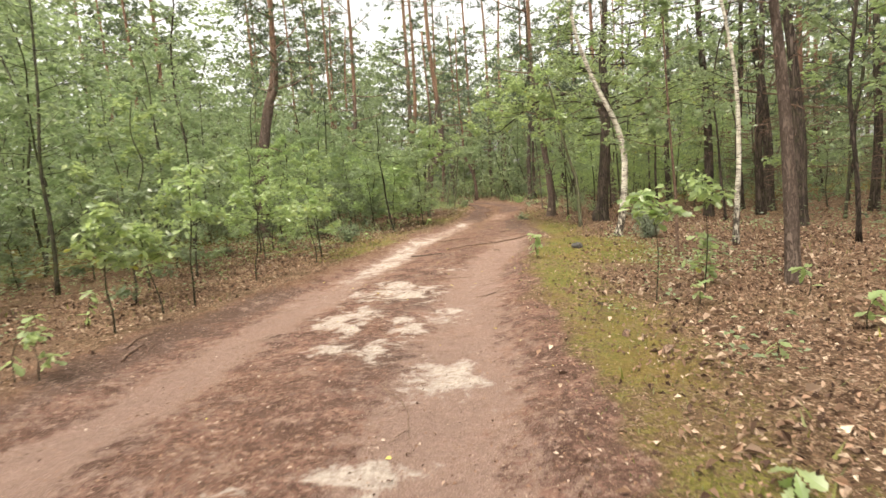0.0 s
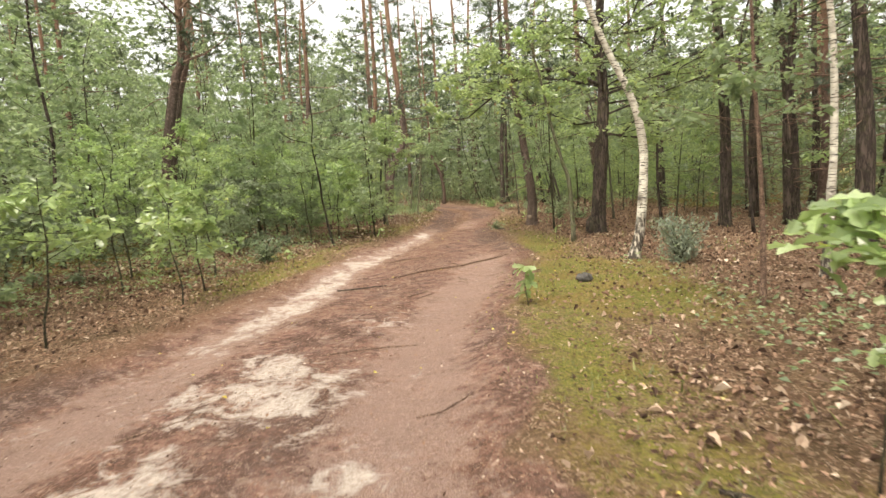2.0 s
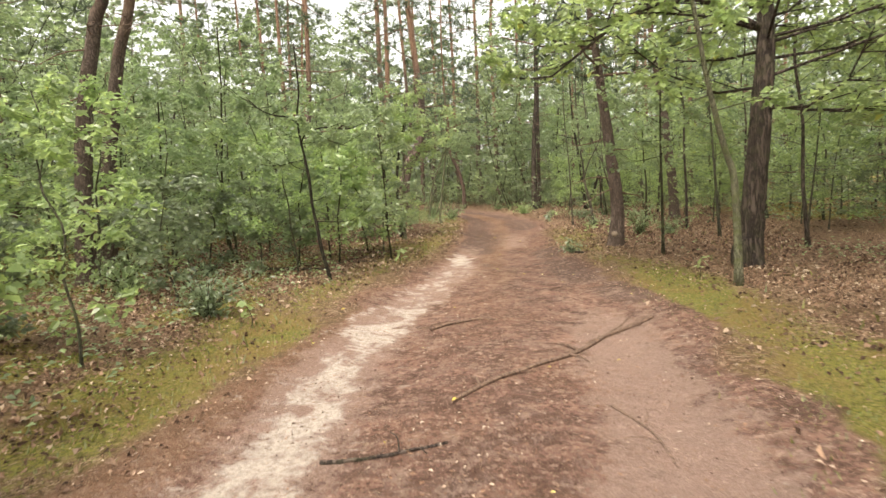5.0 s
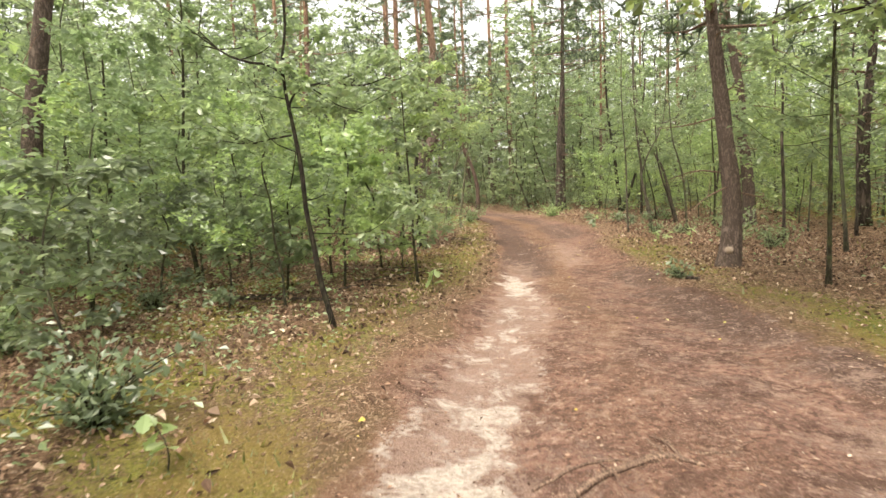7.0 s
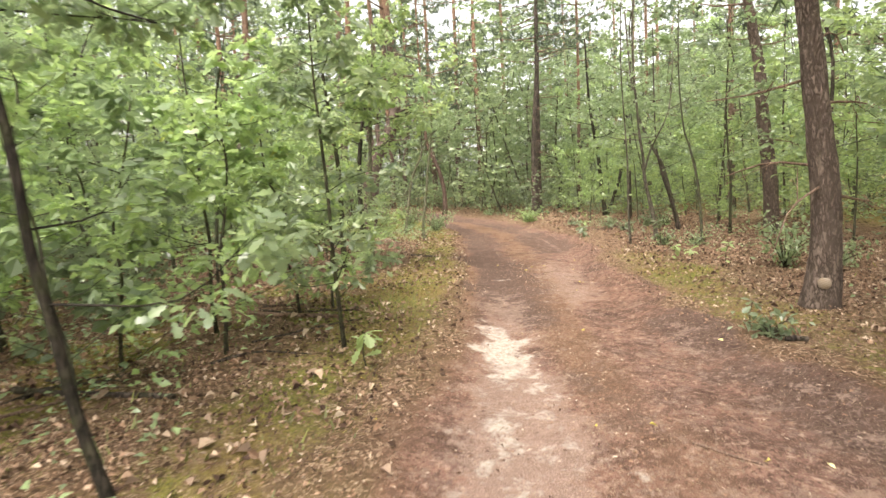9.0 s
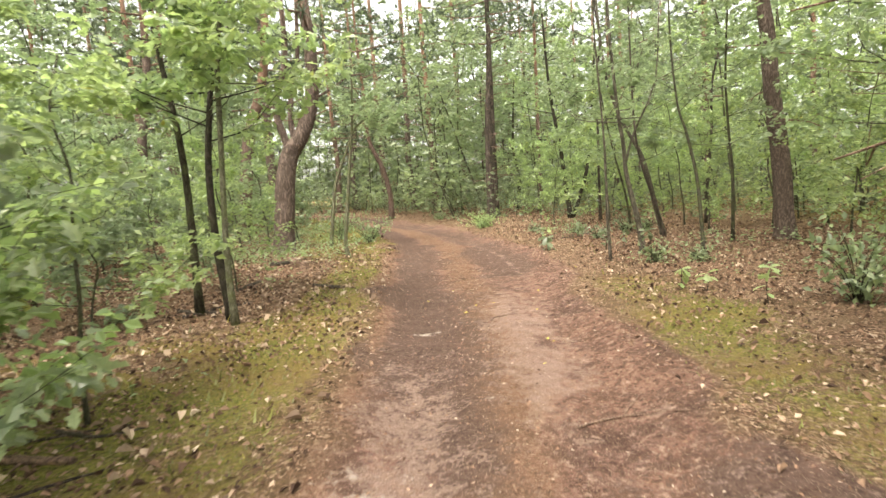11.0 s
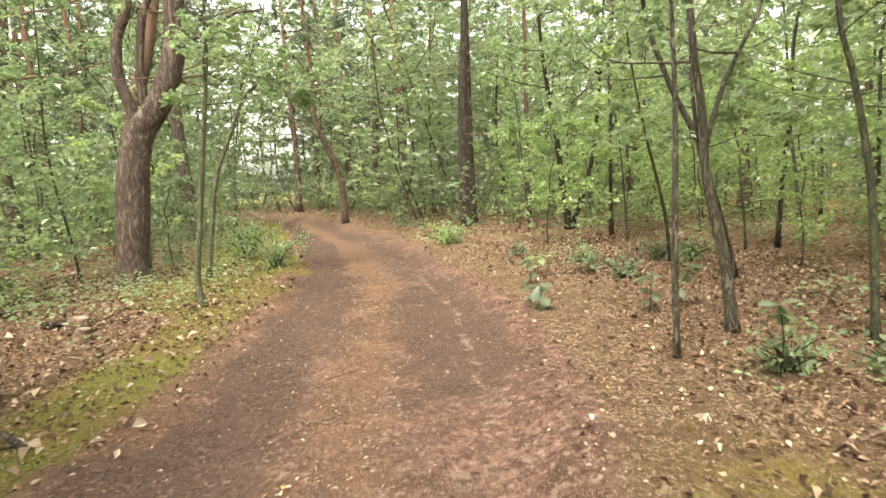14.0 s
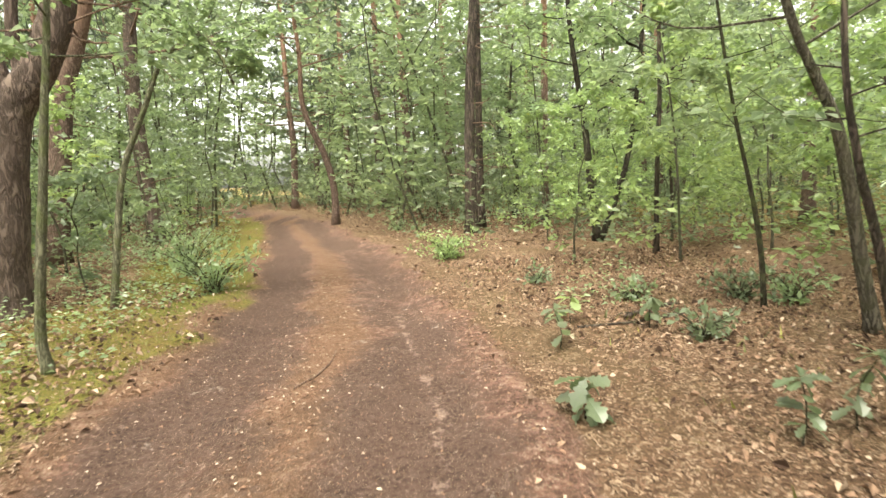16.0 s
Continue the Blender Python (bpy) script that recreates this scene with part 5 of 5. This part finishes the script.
rng, at = strew(403, 420, -2, 5, 1.5, 26, lambda x, y, i, a: np.where(i > -1.5, 0.22 + 0.5 * np.exp(-((y - 10) / 4) ** 2) * (a > 0.3), 0.05))
flat_leaves("yellow_leaves", rng, at, 0.038, 0.25, M_YELLOW, "fallen yellow birch leaves on the track", "fallen leaves", 0.012, 0.75)


def needles():
    rng, at = strew(404, 26000, -3.5, 6, 1.0, 32, lambda x, y, i, a: np.where(i > -0.5, 0.15 + 0.7 * np.exp(-((a - 0.45) / 0.2) ** 2), 0.25))
    n = len(at)
    phi = rng.uniform(0, 6.283, n)
    d = np.stack([np.cos(phi), np.sin(phi), rng.normal(0, 0.08, n)], 1) * rng.uniform(0.025, 0.07, (n, 1))
    w = np.stack([-np.sin(phi), np.cos(phi), 0 * phi], 1) * 0.0022
    c = at + [0, 0, 0.008]
    p = Pile()
    p.add(np.stack([c - w, c + w, c + d], 1).reshape(-1, 3), None, np.arange(3 * n).reshape(-1, 3))
    me = p.mesh("pine_needles")
    me.materials.append(M_CHIP)
    tagged(new("pine_needles", me), "rusty fallen pine needles over the track", "pine needles", kind="stuff")


needles()


def blades(name, seed, n, keep, tall, mat, label, category, spread=0.5, zone=(-8, 9, 1.0, 35)):
    rng, at = strew(seed, n, *zone, keep)
    n = len(at)
    phi = rng.uniform(0, 6.283, n)
    d = unit(np.stack([np.cos(phi) * spread, np.sin(phi) * spread, np.ones(n)], 1) + rng.normal(0, 0.2, (n, 3)))
    long = tall * rng.uniform(0.5, 1.4, (n, 1))
    w = np.stack([-np.sin(phi), np.cos(phi), 0 * phi], 1) * long * 0.10
    p = Pile()
    c = at - [0, 0, 0.01]
    p.add(np.stack([c - w, c + w, c + d * long], 1).reshape(-1, 3), None, np.arange(3 * n).reshape(-1, 3))
    me = p.mesh(name)
    me.materials.append(mat)
    tagged(new(name, me), label, category, kind="stuff")


def moss_keep(x, y, inside, across):
    n3, n1 = fbm(x, y, 2.6, 60, 3), fbm(x, y, 0.9, 40, 4)
    verge = np.exp(-(((-inside - 0.75) / 0.8) ** 2))
    verge = verge * (1 - 0.8 * step01(23, 25.5, y) * (1 - step01(29, 31, y)) * (across < 0.5) * step01(0.7, 1.1, -inside))
    k = np.where(across > 0.5, np.where(y < 13, 0.75 + 0.35 * step01(6.5, 9.0, y), 0.85) * (1 - 0.75 * step01(23.5, 26, y)), 0.9 * step01(9, 14, y))
    wide = np.where((across > 0.5) & (y < 12.5), (0.35 + 0.7 * step01(6.5, 9.0, y)) * np.exp(-(((-inside - 1.2) / 1.4) ** 2)), 0.45 * step01(0.2, 1.6, -inside) * step01(11, 14, y) * (across < 0.5) * (1 - 0.8 * step01(23, 25.5, y)))
    wide = np.maximum(wide, 1.3 * np.exp(-(((x - 4.45) / 0.5) ** 2) - ((y - 23.1) / 0.8) ** 2))
    return np.clip((np.maximum(verge * k, wide) * (0.15 + 1.35 * n3) * (0.6 + 0.8 * n1) - 0.25) * 1.8, 0, 1)


blades("moss", 405, 260000, moss_keep, 0.045, M_GRASS, "yellow-green moss and short grass on the verge", "moss", 0.8)
blades("grass_tufts", 406, 30000, lambda x, y, i, a: np.clip((fbm(x, y, 0.5, 99, 2) - 0.62 + 0.14 * (a < 0.5) * (y > 11) * (y < 23)) * 4, 0, 1) * (i < -0.25), 0.10, M_GRASS, "thin grass tufts between dry leaves", "grass", 0.7)


def undergrowth(seed, count, zone, keep, leaf, each, mat, label):
    rng, at = strew(seed, count, *zone, keep)
    c = np.repeat(at, each, 0)
    phi, wide = rng.uniform(0, 6.283, len(c)), leaf * 1.5
    up = rng.uniform(0.6, 4.5, len(c)) * leaf
    c = c + np.stack([np.cos(phi) * wide, np.sin(phi) * wide, up], 1) + rng.normal(0, leaf * 0.5, (len(c), 3))
    tip = np.stack([np.cos(phi), np.sin(phi), rng.uniform(-0.3, 0.5, len(c))], 1)
    s = leaf * rng.uniform(0.6, 1.4, len(c))
    p = Pile()
    leaves(p, c, tip, rng.normal(0, 0.4, (len(c), 3)) + [0, 0, 1], s, s * 0.6, 0.15, True)
    me = p.mesh("undergrowth")
    me.materials.append(mat)
    tagged(new("undergrowth", me), label, "undergrowth", kind="stuff")


undergrowth(407, 9000, (-13, 15, 1.5, 50), lambda x, y, i, a: np.clip((fbm(x, y, 1.8, 88, 3) - np.where(a < 0.5, 0.45 - 0.07 * (y > 11) * (y < 23), 0.53)) * 5, 0, 1) * step01(0.5, 1.4, -i), 0.06, 9, M_LEAF, "low green bilberry and seedlings over the leaf litter")
undergrowth(413, 850, (-3, 2.4, 29.5, 42), lambda x, y, i, a: np.clip((fbm(x, y, 1.2, 288, 3) - 0.4) * 5, 0, 1) * step01(0.3, 0.9, -i) * (a < 0.5), 0.062, 9, M_LEAF, "bright low leaves on the mossy verge by the old pine")
undergrowth(412, 15000, (-26, 28, 4, 62), lambda x, y, i, a: np.clip((fbm(x, y, 2.4, 188, 3) - 0.36) * 4, 0, 1) * step01(4.0, 8.5, -i + 3.0 * (y > 33)) * np.where((a > 0.5) & (y < 24), 0.25, 1.0), 0.12, 8, M_LEAF_DULL, "low leafy growth between the trunks farther in")

# ---- seedlings whose single leaves show ----
def lobed_leaf(mat):
    """An oak leaf one unit long, with its lobes, folded along the midrib."""
    along = [0.0, 0.12, 0.24, 0.33, 0.47, 0.55, 0.70, 0.79, 0.91, 1.0]
    wide = [0.015, 0.05, 0.17, 0.10, 0.27, 0.16, 0.33, 0.21, 0.20, 0.02]
    v, q = [], []
    for t, w in zip(along, wide):
        sag = -0.22 * t * t
        v += [(t, -w, sag + 0.22 * w), (t, 0, sag), (t, w, sag + 0.22 * w)]
    for k in range(len(along) - 1):
        a = 3 * k
        q += [(a, a + 1, a + 4, a + 3), (a + 1, a + 2, a + 5, a + 4)]
    me = make_mesh("leaf", v, q)
    me.materials.append(mat)
    return me


LEAF, LEAF_BLUE = lobed_leaf(M_LEAF_LIGHT), lobed_leaf(M_LEAF_DULL)


def seedling(x, y, tall, count, size, seed, label="oak seedling with a few lobed pale-green leaves"):
    rng = np.random.default_rng(seed)
    ob = thing("oak_seedling", (x, y, ground_at(x, y)), label, "seedling", "seedlings by the track")
    p = Pile()
    line = bend([(0, 0, -0.03), (rng.normal(0, 0.06) * tall, rng.normal(0, 0.06) * tall, tall * 0.5), (rng.normal(0, 0.15) * tall, rng.normal(0, 0.15) * tall, tall)], 8)
    tube(p, line, np.linspace(0.006, 0.003, 8), 6)
    part("stem", p.mesh("stem", True), M_STEM, ob)
    for k in range(count):
        s = 1.0 if k < count * 0.4 else rng.uniform(0.3, 0.95)
        at = [np.interp(s * 7, np.arange(8), line[:, j]) for j in range(3)]
        leaf = new("leaf", LEAF_BLUE if "blue" in label else LEAF)
        leaf.parent = ob
        m = pose(*at, rng.uniform(-30, 30), rng.uniform(-30, 55), 137.5 * k + rng.uniform(-35, 35))
        leaf.matrix_basis = m @ Matrix.Diagonal((*(size * rng.uniform(0.65, 1.2),) * 3, 1))
    return ob


seedling(1.7, 9.42, 0.42, 20, 0.15, 501, "oak seedling with bright pale leaves in the moss")
seedling(2.65, 5.38, 0.22, 9, 0.12, 502)
seedling(3.80, 5.40, 0.32, 12, 0.13, 503)
seedling(3.46, 4.16, 0.34, 12, 0.14, 504)
seedling(2.39, 3.65, 0.12, 6, 0.10, 505)
seedling(1.42, 1.96, 0.12, 8, 0.12, 506)
seedling(-3.61, 4.24, 0.5, 12, 0.12, 507)
seedling(-4.39, 6.51, 0.4, 12, 0.12, 508)
seedling(4.74, 23.88, 0.24, 9, 0.13, 509)
seedling(4.91, 23.68, 0.2, 8, 0.12, 510)
seedling(4.7, 28.0, 0.24, 17, 0.17, 511, "oak seedling with wide blue-green leaves in dry litter")
seedling(5.08, 29.3, 0.3, 14, 0.15, 512, "oak seedling with blue-green leaves in dry litter")
seedling(6.04, 29.6, 0.28, 12, 0.14, 513, "oak seedling with blue-green leaves in dry litter")
seedling(5.46, 29.97, 0.26, 10, 0.15, 514)
seedling(5.45, 25.72, 0.5, 15, 0.15, 515, "oak seedling with blue-green leaves in dry litter")
seedling(5.6, 27.46, 0.34, 22, 0.13, 516, "oak seedling with blue-green leaves in dry litter")
seedling(6.01, 27.54, 0.4, 22, 0.13, 517, "oak seedling with blue-green leaves in dry litter")
seedling(-0.29, 19.52, 0.3, 11, 0.15, 518)
seedling(3.02, 19.54, 0.24, 9, 0.12, 519, "oak seedling with blue-green leaves in dry litter")
seedling(3.80, 15.97, 0.3, 9, 0.12, 520)
seedling(-1.86, 14.84, 0.3, 10, 0.12, 521)
seedling(-3.79, 17.89, 0.5, 14, 0.13, 522)
seedling(-4.07, 18.77, 0.45, 13, 0.12, 523)
seedling(5.00, 22.87, 0.35, 12, 0.13, 524)


# ---- low bushes ----
def bush(x, y, wide, tall, seed, leaf_m, leaf, label, slim=0.5, n=900):
    rng = np.random.default_rng(seed)
    twigs, crown = Pile(), Pile()
    ends = []
    for k in range(22):
        a, r = 2.4 * k, wide * rng.uniform(0.3, 1.0)
        end = np.array([np.cos(a) * r, np.sin(a) * r, tall * rng.uniform(0.35, 1.0)])
        line = bend([(0, 0, -0.04), (end[0] * 0.4, end[1] * 0.4, end[2] * 0.6), end], 5)
        tube(twigs, line, np.linspace(0.008, 0.003, 5), 4, cap=False)
        ends.append(line)
    lines = np.array(ends)
    c = lines[rng.integers(0, 22, n), rng.integers(1, 5, n)] + rng.normal(0, 0.07, (n, 3))
    c[:, 2] = np.maximum(c[:, 2], 0.03)
    s = leaf * rng.uniform(0.6, 1.3, n)
    leaves(crown, c, rng.normal(0, 1, (n, 3)) + [0, 0, 0.3], rng.normal(0, 0.5, (n, 3)) + [0, 0, 1], s, s * slim, 0.15, True)
    ob = thing("bush", (x, y, ground_at(x, y)), label, "bush")
    part("twig_work", twigs.mesh("twig_work", True), M_STEM, ob)
    part("foliage", crown.mesh("foliage"), leaf_m, ob)


bush(4.52, 11.68, 0.45, 0.62, 531, M_JUNIPER, 0.075, "low grey-green needle bush among dry leaves", 0.35, 1500)
bush(5.72, 22.58, 0.6, 0.75, 532, M_LEAF, 0.085, "low pale-green leafy bush beside a pine", 0.6, 420)
bush(1.69, 32.98, 0.8, 0.7, 533, M_LEAF, 0.08, "low bright-leaved bush at the verge", 0.6, 520)
bush(0.94, 34.74, 0.9, 0.9, 534, M_LEAF, 0.08, "low bright-leaved bush at the verge", 0.6, 700)
bush(5.19, 34.65, 0.7, 0.45, 535, M_LEAF_LIGHT, 0.07, "low bright-leaved bush at the verge", 0.6, 700)
bush(-2.55, 15.47, 0.6, 0.55, 536, M_LEAF_DULL, 0.07, "low leafy shrub in the undergrowth", 0.6, 700)
bush(-4.48, 17.38, 0.6, 0.6, 537, M_LEAF, 0.08, "low leafy shrub in the undergrowth", 0.6, 700)

bush(7.53, 30.34, 0.45, 0.35, 541, M_LEAF_DULL, 0.075, "low leafy shoots in the dry leaves", 0.6, 234)
bush(7.83, 29.97, 0.40, 0.35, 542, M_LEAF, 0.075, "low leafy shoots in the dry leaves", 0.6, 208)
bush(6.26, 29.15, 0.30, 0.25, 543, M_LEAF_DULL, 0.075, "low leafy shoots in the dry leaves", 0.6, 156)
bush(6.46, 30.64, 0.25, 0.20, 544, M_LEAF, 0.075, "low leafy shoots in the dry leaves", 0.6, 130)
bush(5.83, 31.87, 0.20, 0.20, 545, M_LEAF_DULL, 0.075, "low leafy shoots in the dry leaves", 0.6, 104)
bush(5.56, 25.76, 0.26, 0.28, 546, M_LEAF, 0.06, "low leafy shoots in the dry leaves", 0.6, 208)
bush(6.09, 25.47, 0.24, 0.22, 547, M_LEAF, 0.06, "low leafy shoots in the dry leaves", 0.6, 182)
bush(4.95, 40.77, 0.50, 0.35, 548, M_LEAF, 0.075, "low leafy shoots in the dry leaves", 0.6, 260)
bush(-3.82, 19.09, 0.35, 0.30, 549, M_LEAF_DULL, 0.075, "low leafy shoots in the dry leaves", 0.6, 182)
bush(6.42, 22.44, 0.50, 0.40, 709, M_LEAF, 0.075, "low leafy shoots in the dry leaves", 0.6, 260)
bush(2.98, 19.23, 0.20, 0.15, 710, M_LEAF_DULL, 0.075, "low leafy shoots in the dry leaves", 0.6, 104)


# ---- fallen wood, stone and stump ----
def fallen(name, points, r0, r1, seed, label, category, twigs=0, mat=None, turn_up=0.012):
    rng = np.random.default_rng(seed)
    pts = np.array(points, float)
    flat = bend(np.column_stack([pts, np.zeros(len(pts))]), 8 * len(pts))
    flat[:, :2] += rng.normal(0, 0.008, (len(flat), 2)).cumsum(0) * 0.5
    o = flat[0].copy()
    radii = np.linspace(r0, r1, len(flat))
    flat[:, 2] = height(flat[:, 0], flat[:, 1]) + radii * 0.75
    z0 = ground_at(o[0], o[1])
    ob = thing(name, (o[0], o[1], z0), label, category, "fallen wood on the ground")
    base = np.array([o[0], o[1], z0])
    p = Pile()
    tube(p, flat - base, radii, 8, 0.22, rng)
    part("wood", p.mesh("wood", True), mat or M_DEADWOOD, ob)
    for k in range(twigs):
        s = flat[rng.integers(4, len(flat) - 2)]
        a, long = rng.uniform(0, 6.28), rng.uniform(0.12, 0.4)
        q = Pile()
        e = s + np.array([np.cos(a), np.sin(a), 0]) * long
        e[2] = ground_at(e[0], e[1]) + 0.012
        tube(q, bend([s - base, (s + e) / 2 - base + [0.02, 0.02, 0.015], e - base], 5), np.linspace(r1 * 0.8, 0.003, 5), 5)
        part("side_twig", q.mesh("side_twig", True), mat or M_DEADWOOD, ob)
    return ob


fallen("fallen_branch", [(0.2, 12.4), (0.55, 12.75), (1.25, 13.25), (1.85, 13.85), (2.37, 14.16)], 0.014, 0.022, 551, "long crooked dead branch lying across the track", "branch", 5)
TWIG = "short dead twig on the track"
for k, pts in enumerate((
        [(-0.05, 14.53), (0.29, 14.72), (0.66, 14.67)], [(0.51, 10.62), (0.61, 10.76), (0.74, 10.91)], [(-0.55, 3.90), (-0.35, 3.50), (-0.27, 2.98)], [(-3.23, 5.25), (-3.25, 5.52), (-3.22, 5.83)],
        [(0.43, 6.97), (0.60, 7.02), (0.83, 7.16)], [(-1.40, 6.92), (-1.20, 7.12), (-1.00, 7.27)], [(-0.34, 8.43), (0.11, 8.57), (0.50, 8.61)], [(0.68, 14.92), (0.74, 14.76), (0.78, 14.60)],
        [(0.88, 14.72), (0.98, 14.76), (1.11, 14.75)], [(1.48, 13.59), (1.89, 14.02), (2.36, 14.55)], [(2.36, 26.98), (2.48, 26.81), (2.54, 26.63)], [(2.56, 26.87), (2.65, 26.94), (2.77, 27.03)],
        [(2.39, 26.14), (2.55, 26.05), (2.73, 25.92)], [(2.64, 26.38), (2.70, 26.29), (2.73, 26.17)], [(1.47, 17.80), (1.62, 17.60), (1.69, 17.50)], [(2.19, 21.03), (2.49, 21.12), (2.69, 21.02)],
        [(3.01, 29.18), (3.17, 29.46), (3.24, 29.74)], [(1.20, 12.17), (1.30, 11.76), (1.28, 11.35)], [(2.38, 23.57), (2.48, 23.71), (2.60, 23.76)], [(1.86, 16.31), (2.02, 16.40), (2.17, 16.29)])):
    fallen("fallen_twig", pts, 0.009, 0.005, 560 + k, TWIG, "twig", 1 + k % 2)
fallen("tree_root", [(0.10, 14.40), (0.34, 14.57), (0.68, 14.72), (0.83, 14.59)], 0.02, 0.012, 590, "bleached root crossing the track", "root", 2)
fallen("fallen_branch", [(-0.58, 26.74), (-0.50, 27.11), (-0.40, 27.52)], 0.03, 0.02, 591, "dark dead branch on dry leaves", "branch", 2, M_OAK)
fallen("fallen_branch", [(0.50, 26.49), (0.73, 26.30), (0.95, 26.10)], 0.025, 0.02, 592, "dark dead branch on moss", "branch", 1, M_OAK)
fallen("fallen_branch", [(-1.71, 21.80), (-1.10, 21.54), (-0.62, 21.39)], 0.03, 0.022, 593, "bleached dead branch on the forest floor", "branch", 2)
fallen("fallen_branch", [(6.00, 29.94), (6.40, 30.22), (6.81, 30.31)], 0.025, 0.015, 594, "dark dead branch on dry leaves", "branch", 2, M_OAK)
fallen("fallen_branch", [(-2.98, 19.62), (-2.41, 19.42), (-1.65, 19.20)], 0.03, 0.02, 595, "dark dead branch on dry leaves", "branch", 3, M_OAK)
fallen("fallen_branch", [(3.80, 3.00), (4.19, 3.28), (4.78, 3.36)], 0.012, 0.008, 596, "thin dead stick on dry leaves", "branch", 1)
fallen("fallen_branch", [(-1.11, 25.48), (-0.74, 25.20), (-0.37, 25.21)], 0.025, 0.015, 597, "dark dead branch in a heap of twigs", "branch", 4, M_OAK)
fallen("fallen_branch", [(-0.93, 25.01), (-0.65, 25.40), (-0.27, 25.59)], 0.025, 0.015, 598, "dark dead branch in a heap of twigs", "branch", 4, M_OAK)
for k, pts in enumerate((
        [(-1.72, 22.06), (-1.23, 22.08), (-0.67, 21.80)],
        [(-2.69, 18.39), (-2.55, 18.40), (-2.36, 18.37)],
        [(-2.82, 19.41), (-2.66, 19.70), (-2.33, 19.88)],
        [(-1.26, 24.87), (-0.82, 25.76), (-0.21, 27.58)],
        [(-1.64, 22.29), (-1.34, 22.33), (-1.01, 22.30)],
        [(-0.89, 21.90), (-0.59, 21.76), (-0.35, 21.84)],
        [(-1.35, 20.34), (-1.24, 20.45), (-1.13, 20.62)],
        [(-2.87, 19.86), (-2.46, 19.72), (-2.09, 20.07)],
        [(-1.63, 19.98), (-1.27, 20.23), (-0.78, 20.02)],
        [(-2.76, 19.03), (-2.42, 19.38), (-1.90, 19.75)],
        [(-1.76, 22.12), (-1.18, 21.81), (-0.63, 21.85)],
        [(-1.42, 20.58), (-0.88, 21.00), (-0.37, 21.22)],
        [(-0.39, 26.92), (-0.33, 27.27), (-0.26, 27.55)],
        [(-0.33, 26.38), (-0.28, 26.57), (-0.18, 26.68)],
        [(0.21, 28.99), (0.10, 29.54), (0.15, 30.07)],
        [(4.99, 24.84), (5.21, 24.87), (5.52, 24.96)],
        [(6.12, 29.88), (6.46, 29.91), (6.86, 30.01)],
        [(5.46, 29.80), (6.08, 29.82), (6.80, 29.99)],
        [(-3.11, 4.93), (-3.13, 5.22), (-3.13, 5.51)],
        [(1.69, 5.72), (1.73, 5.66), (1.77, 5.60)],
        [(-0.61, 11.67), (-0.29, 11.67), (0.10, 11.80)],
        [(0.42, 10.75), (0.54, 10.88), (0.68, 11.04)])):
    fallen("fallen_branch", pts, 0.014, 0.007, 640 + k, "thin weathered stick on the leafy forest floor", "branch", 2, M_OAK if k % 3 else None)
fallen("short_log", [(3.03, 19.09), (3.10, 19.11), (3.18, 19.07)], 0.028, 0.022, 599, "short dark piece of log at the verge", "log", 0, M_OAK)
fallen("short_log", [(-0.45, 29.41), (-0.21, 29.46), (-0.02, 29.51)], 0.05, 0.045, 600, "short dark piece of log on dry leaves", "log", 0, M_OAK)


def stump(x, y, r, tall, seed, label):
    rng = np.random.default_rng(seed)
    ob = thing("tree_stump", (x, y, ground_at(x, y)), label, "stump")
    p, q = Pile(), Pile()
    line = bend([(0, 0, -0.08), (0.01, 0, tall * 0.5), (0.03, 0.01, tall)], 10)
    tube(p, line, np.linspace(r * 1.5, r, 10), 18, 0.15, rng, 9)
    part("trunk", p.mesh("trunk", True), M_DEADWOOD, ob)
    tube(q, [(0.03, 0.01, tall - 0.01), (0.032, 0.01, tall + 0.008)], [r * 0.97, r * 0.93], 18, 0.1, rng)
    part("cut_face", q.mesh("cut_face"), M_SAWN, ob, "weathered sawn face")


stump(0.05, 28.99, 0.09, 0.16, 610, "low rotten stump with a sawn top in dry leaves")
stump(0.23, 28.61, 0.06, 0.12, 611, "low rotten stump with a sawn top in dry leaves")
stump(1.68, 3.91, 0.026, 0.05, 612, "small dark stump in the moss")
stump(1.55, 4.47, 0.022, 0.04, 613, "small dark stump in the moss")


def stone(x, y, r, seed, label):
    rng = np.random.default_rng(seed)
    bm = bmesh.new()
    bmesh.ops.create_icosphere(bm, subdivisions=3, radius=1)
    for v in bm.verts:
        n = noise.noise(v.co * 1.6 + Vector((seed, 0, 0))) * 0.35 + noise.noise(v.co * 5 + Vector((0, seed, 0))) * 0.1
        v.co = Vector((v.co.x * 1.25, v.co.y * 0.9, v.co.z * 0.62)) * r * (1 + n)
    me = bpy.data.meshes.new("stone")
    bm.to_mesh(me)
    bm.free()
    me.polygons.foreach_set("use_smooth", [True] * len(me.polygons))
    me.materials.append(M_STONE)
    ob = new("stone", me)
    ob.matrix_basis = pose(x, y, ground_at(x, y) + r * 0.4, 0, 6, rng.uniform(0, 90))
    tagged(ob, label, "stone")


stone(2.72, 10.67, 0.105, 621, "dark rounded stone bedded in green moss")
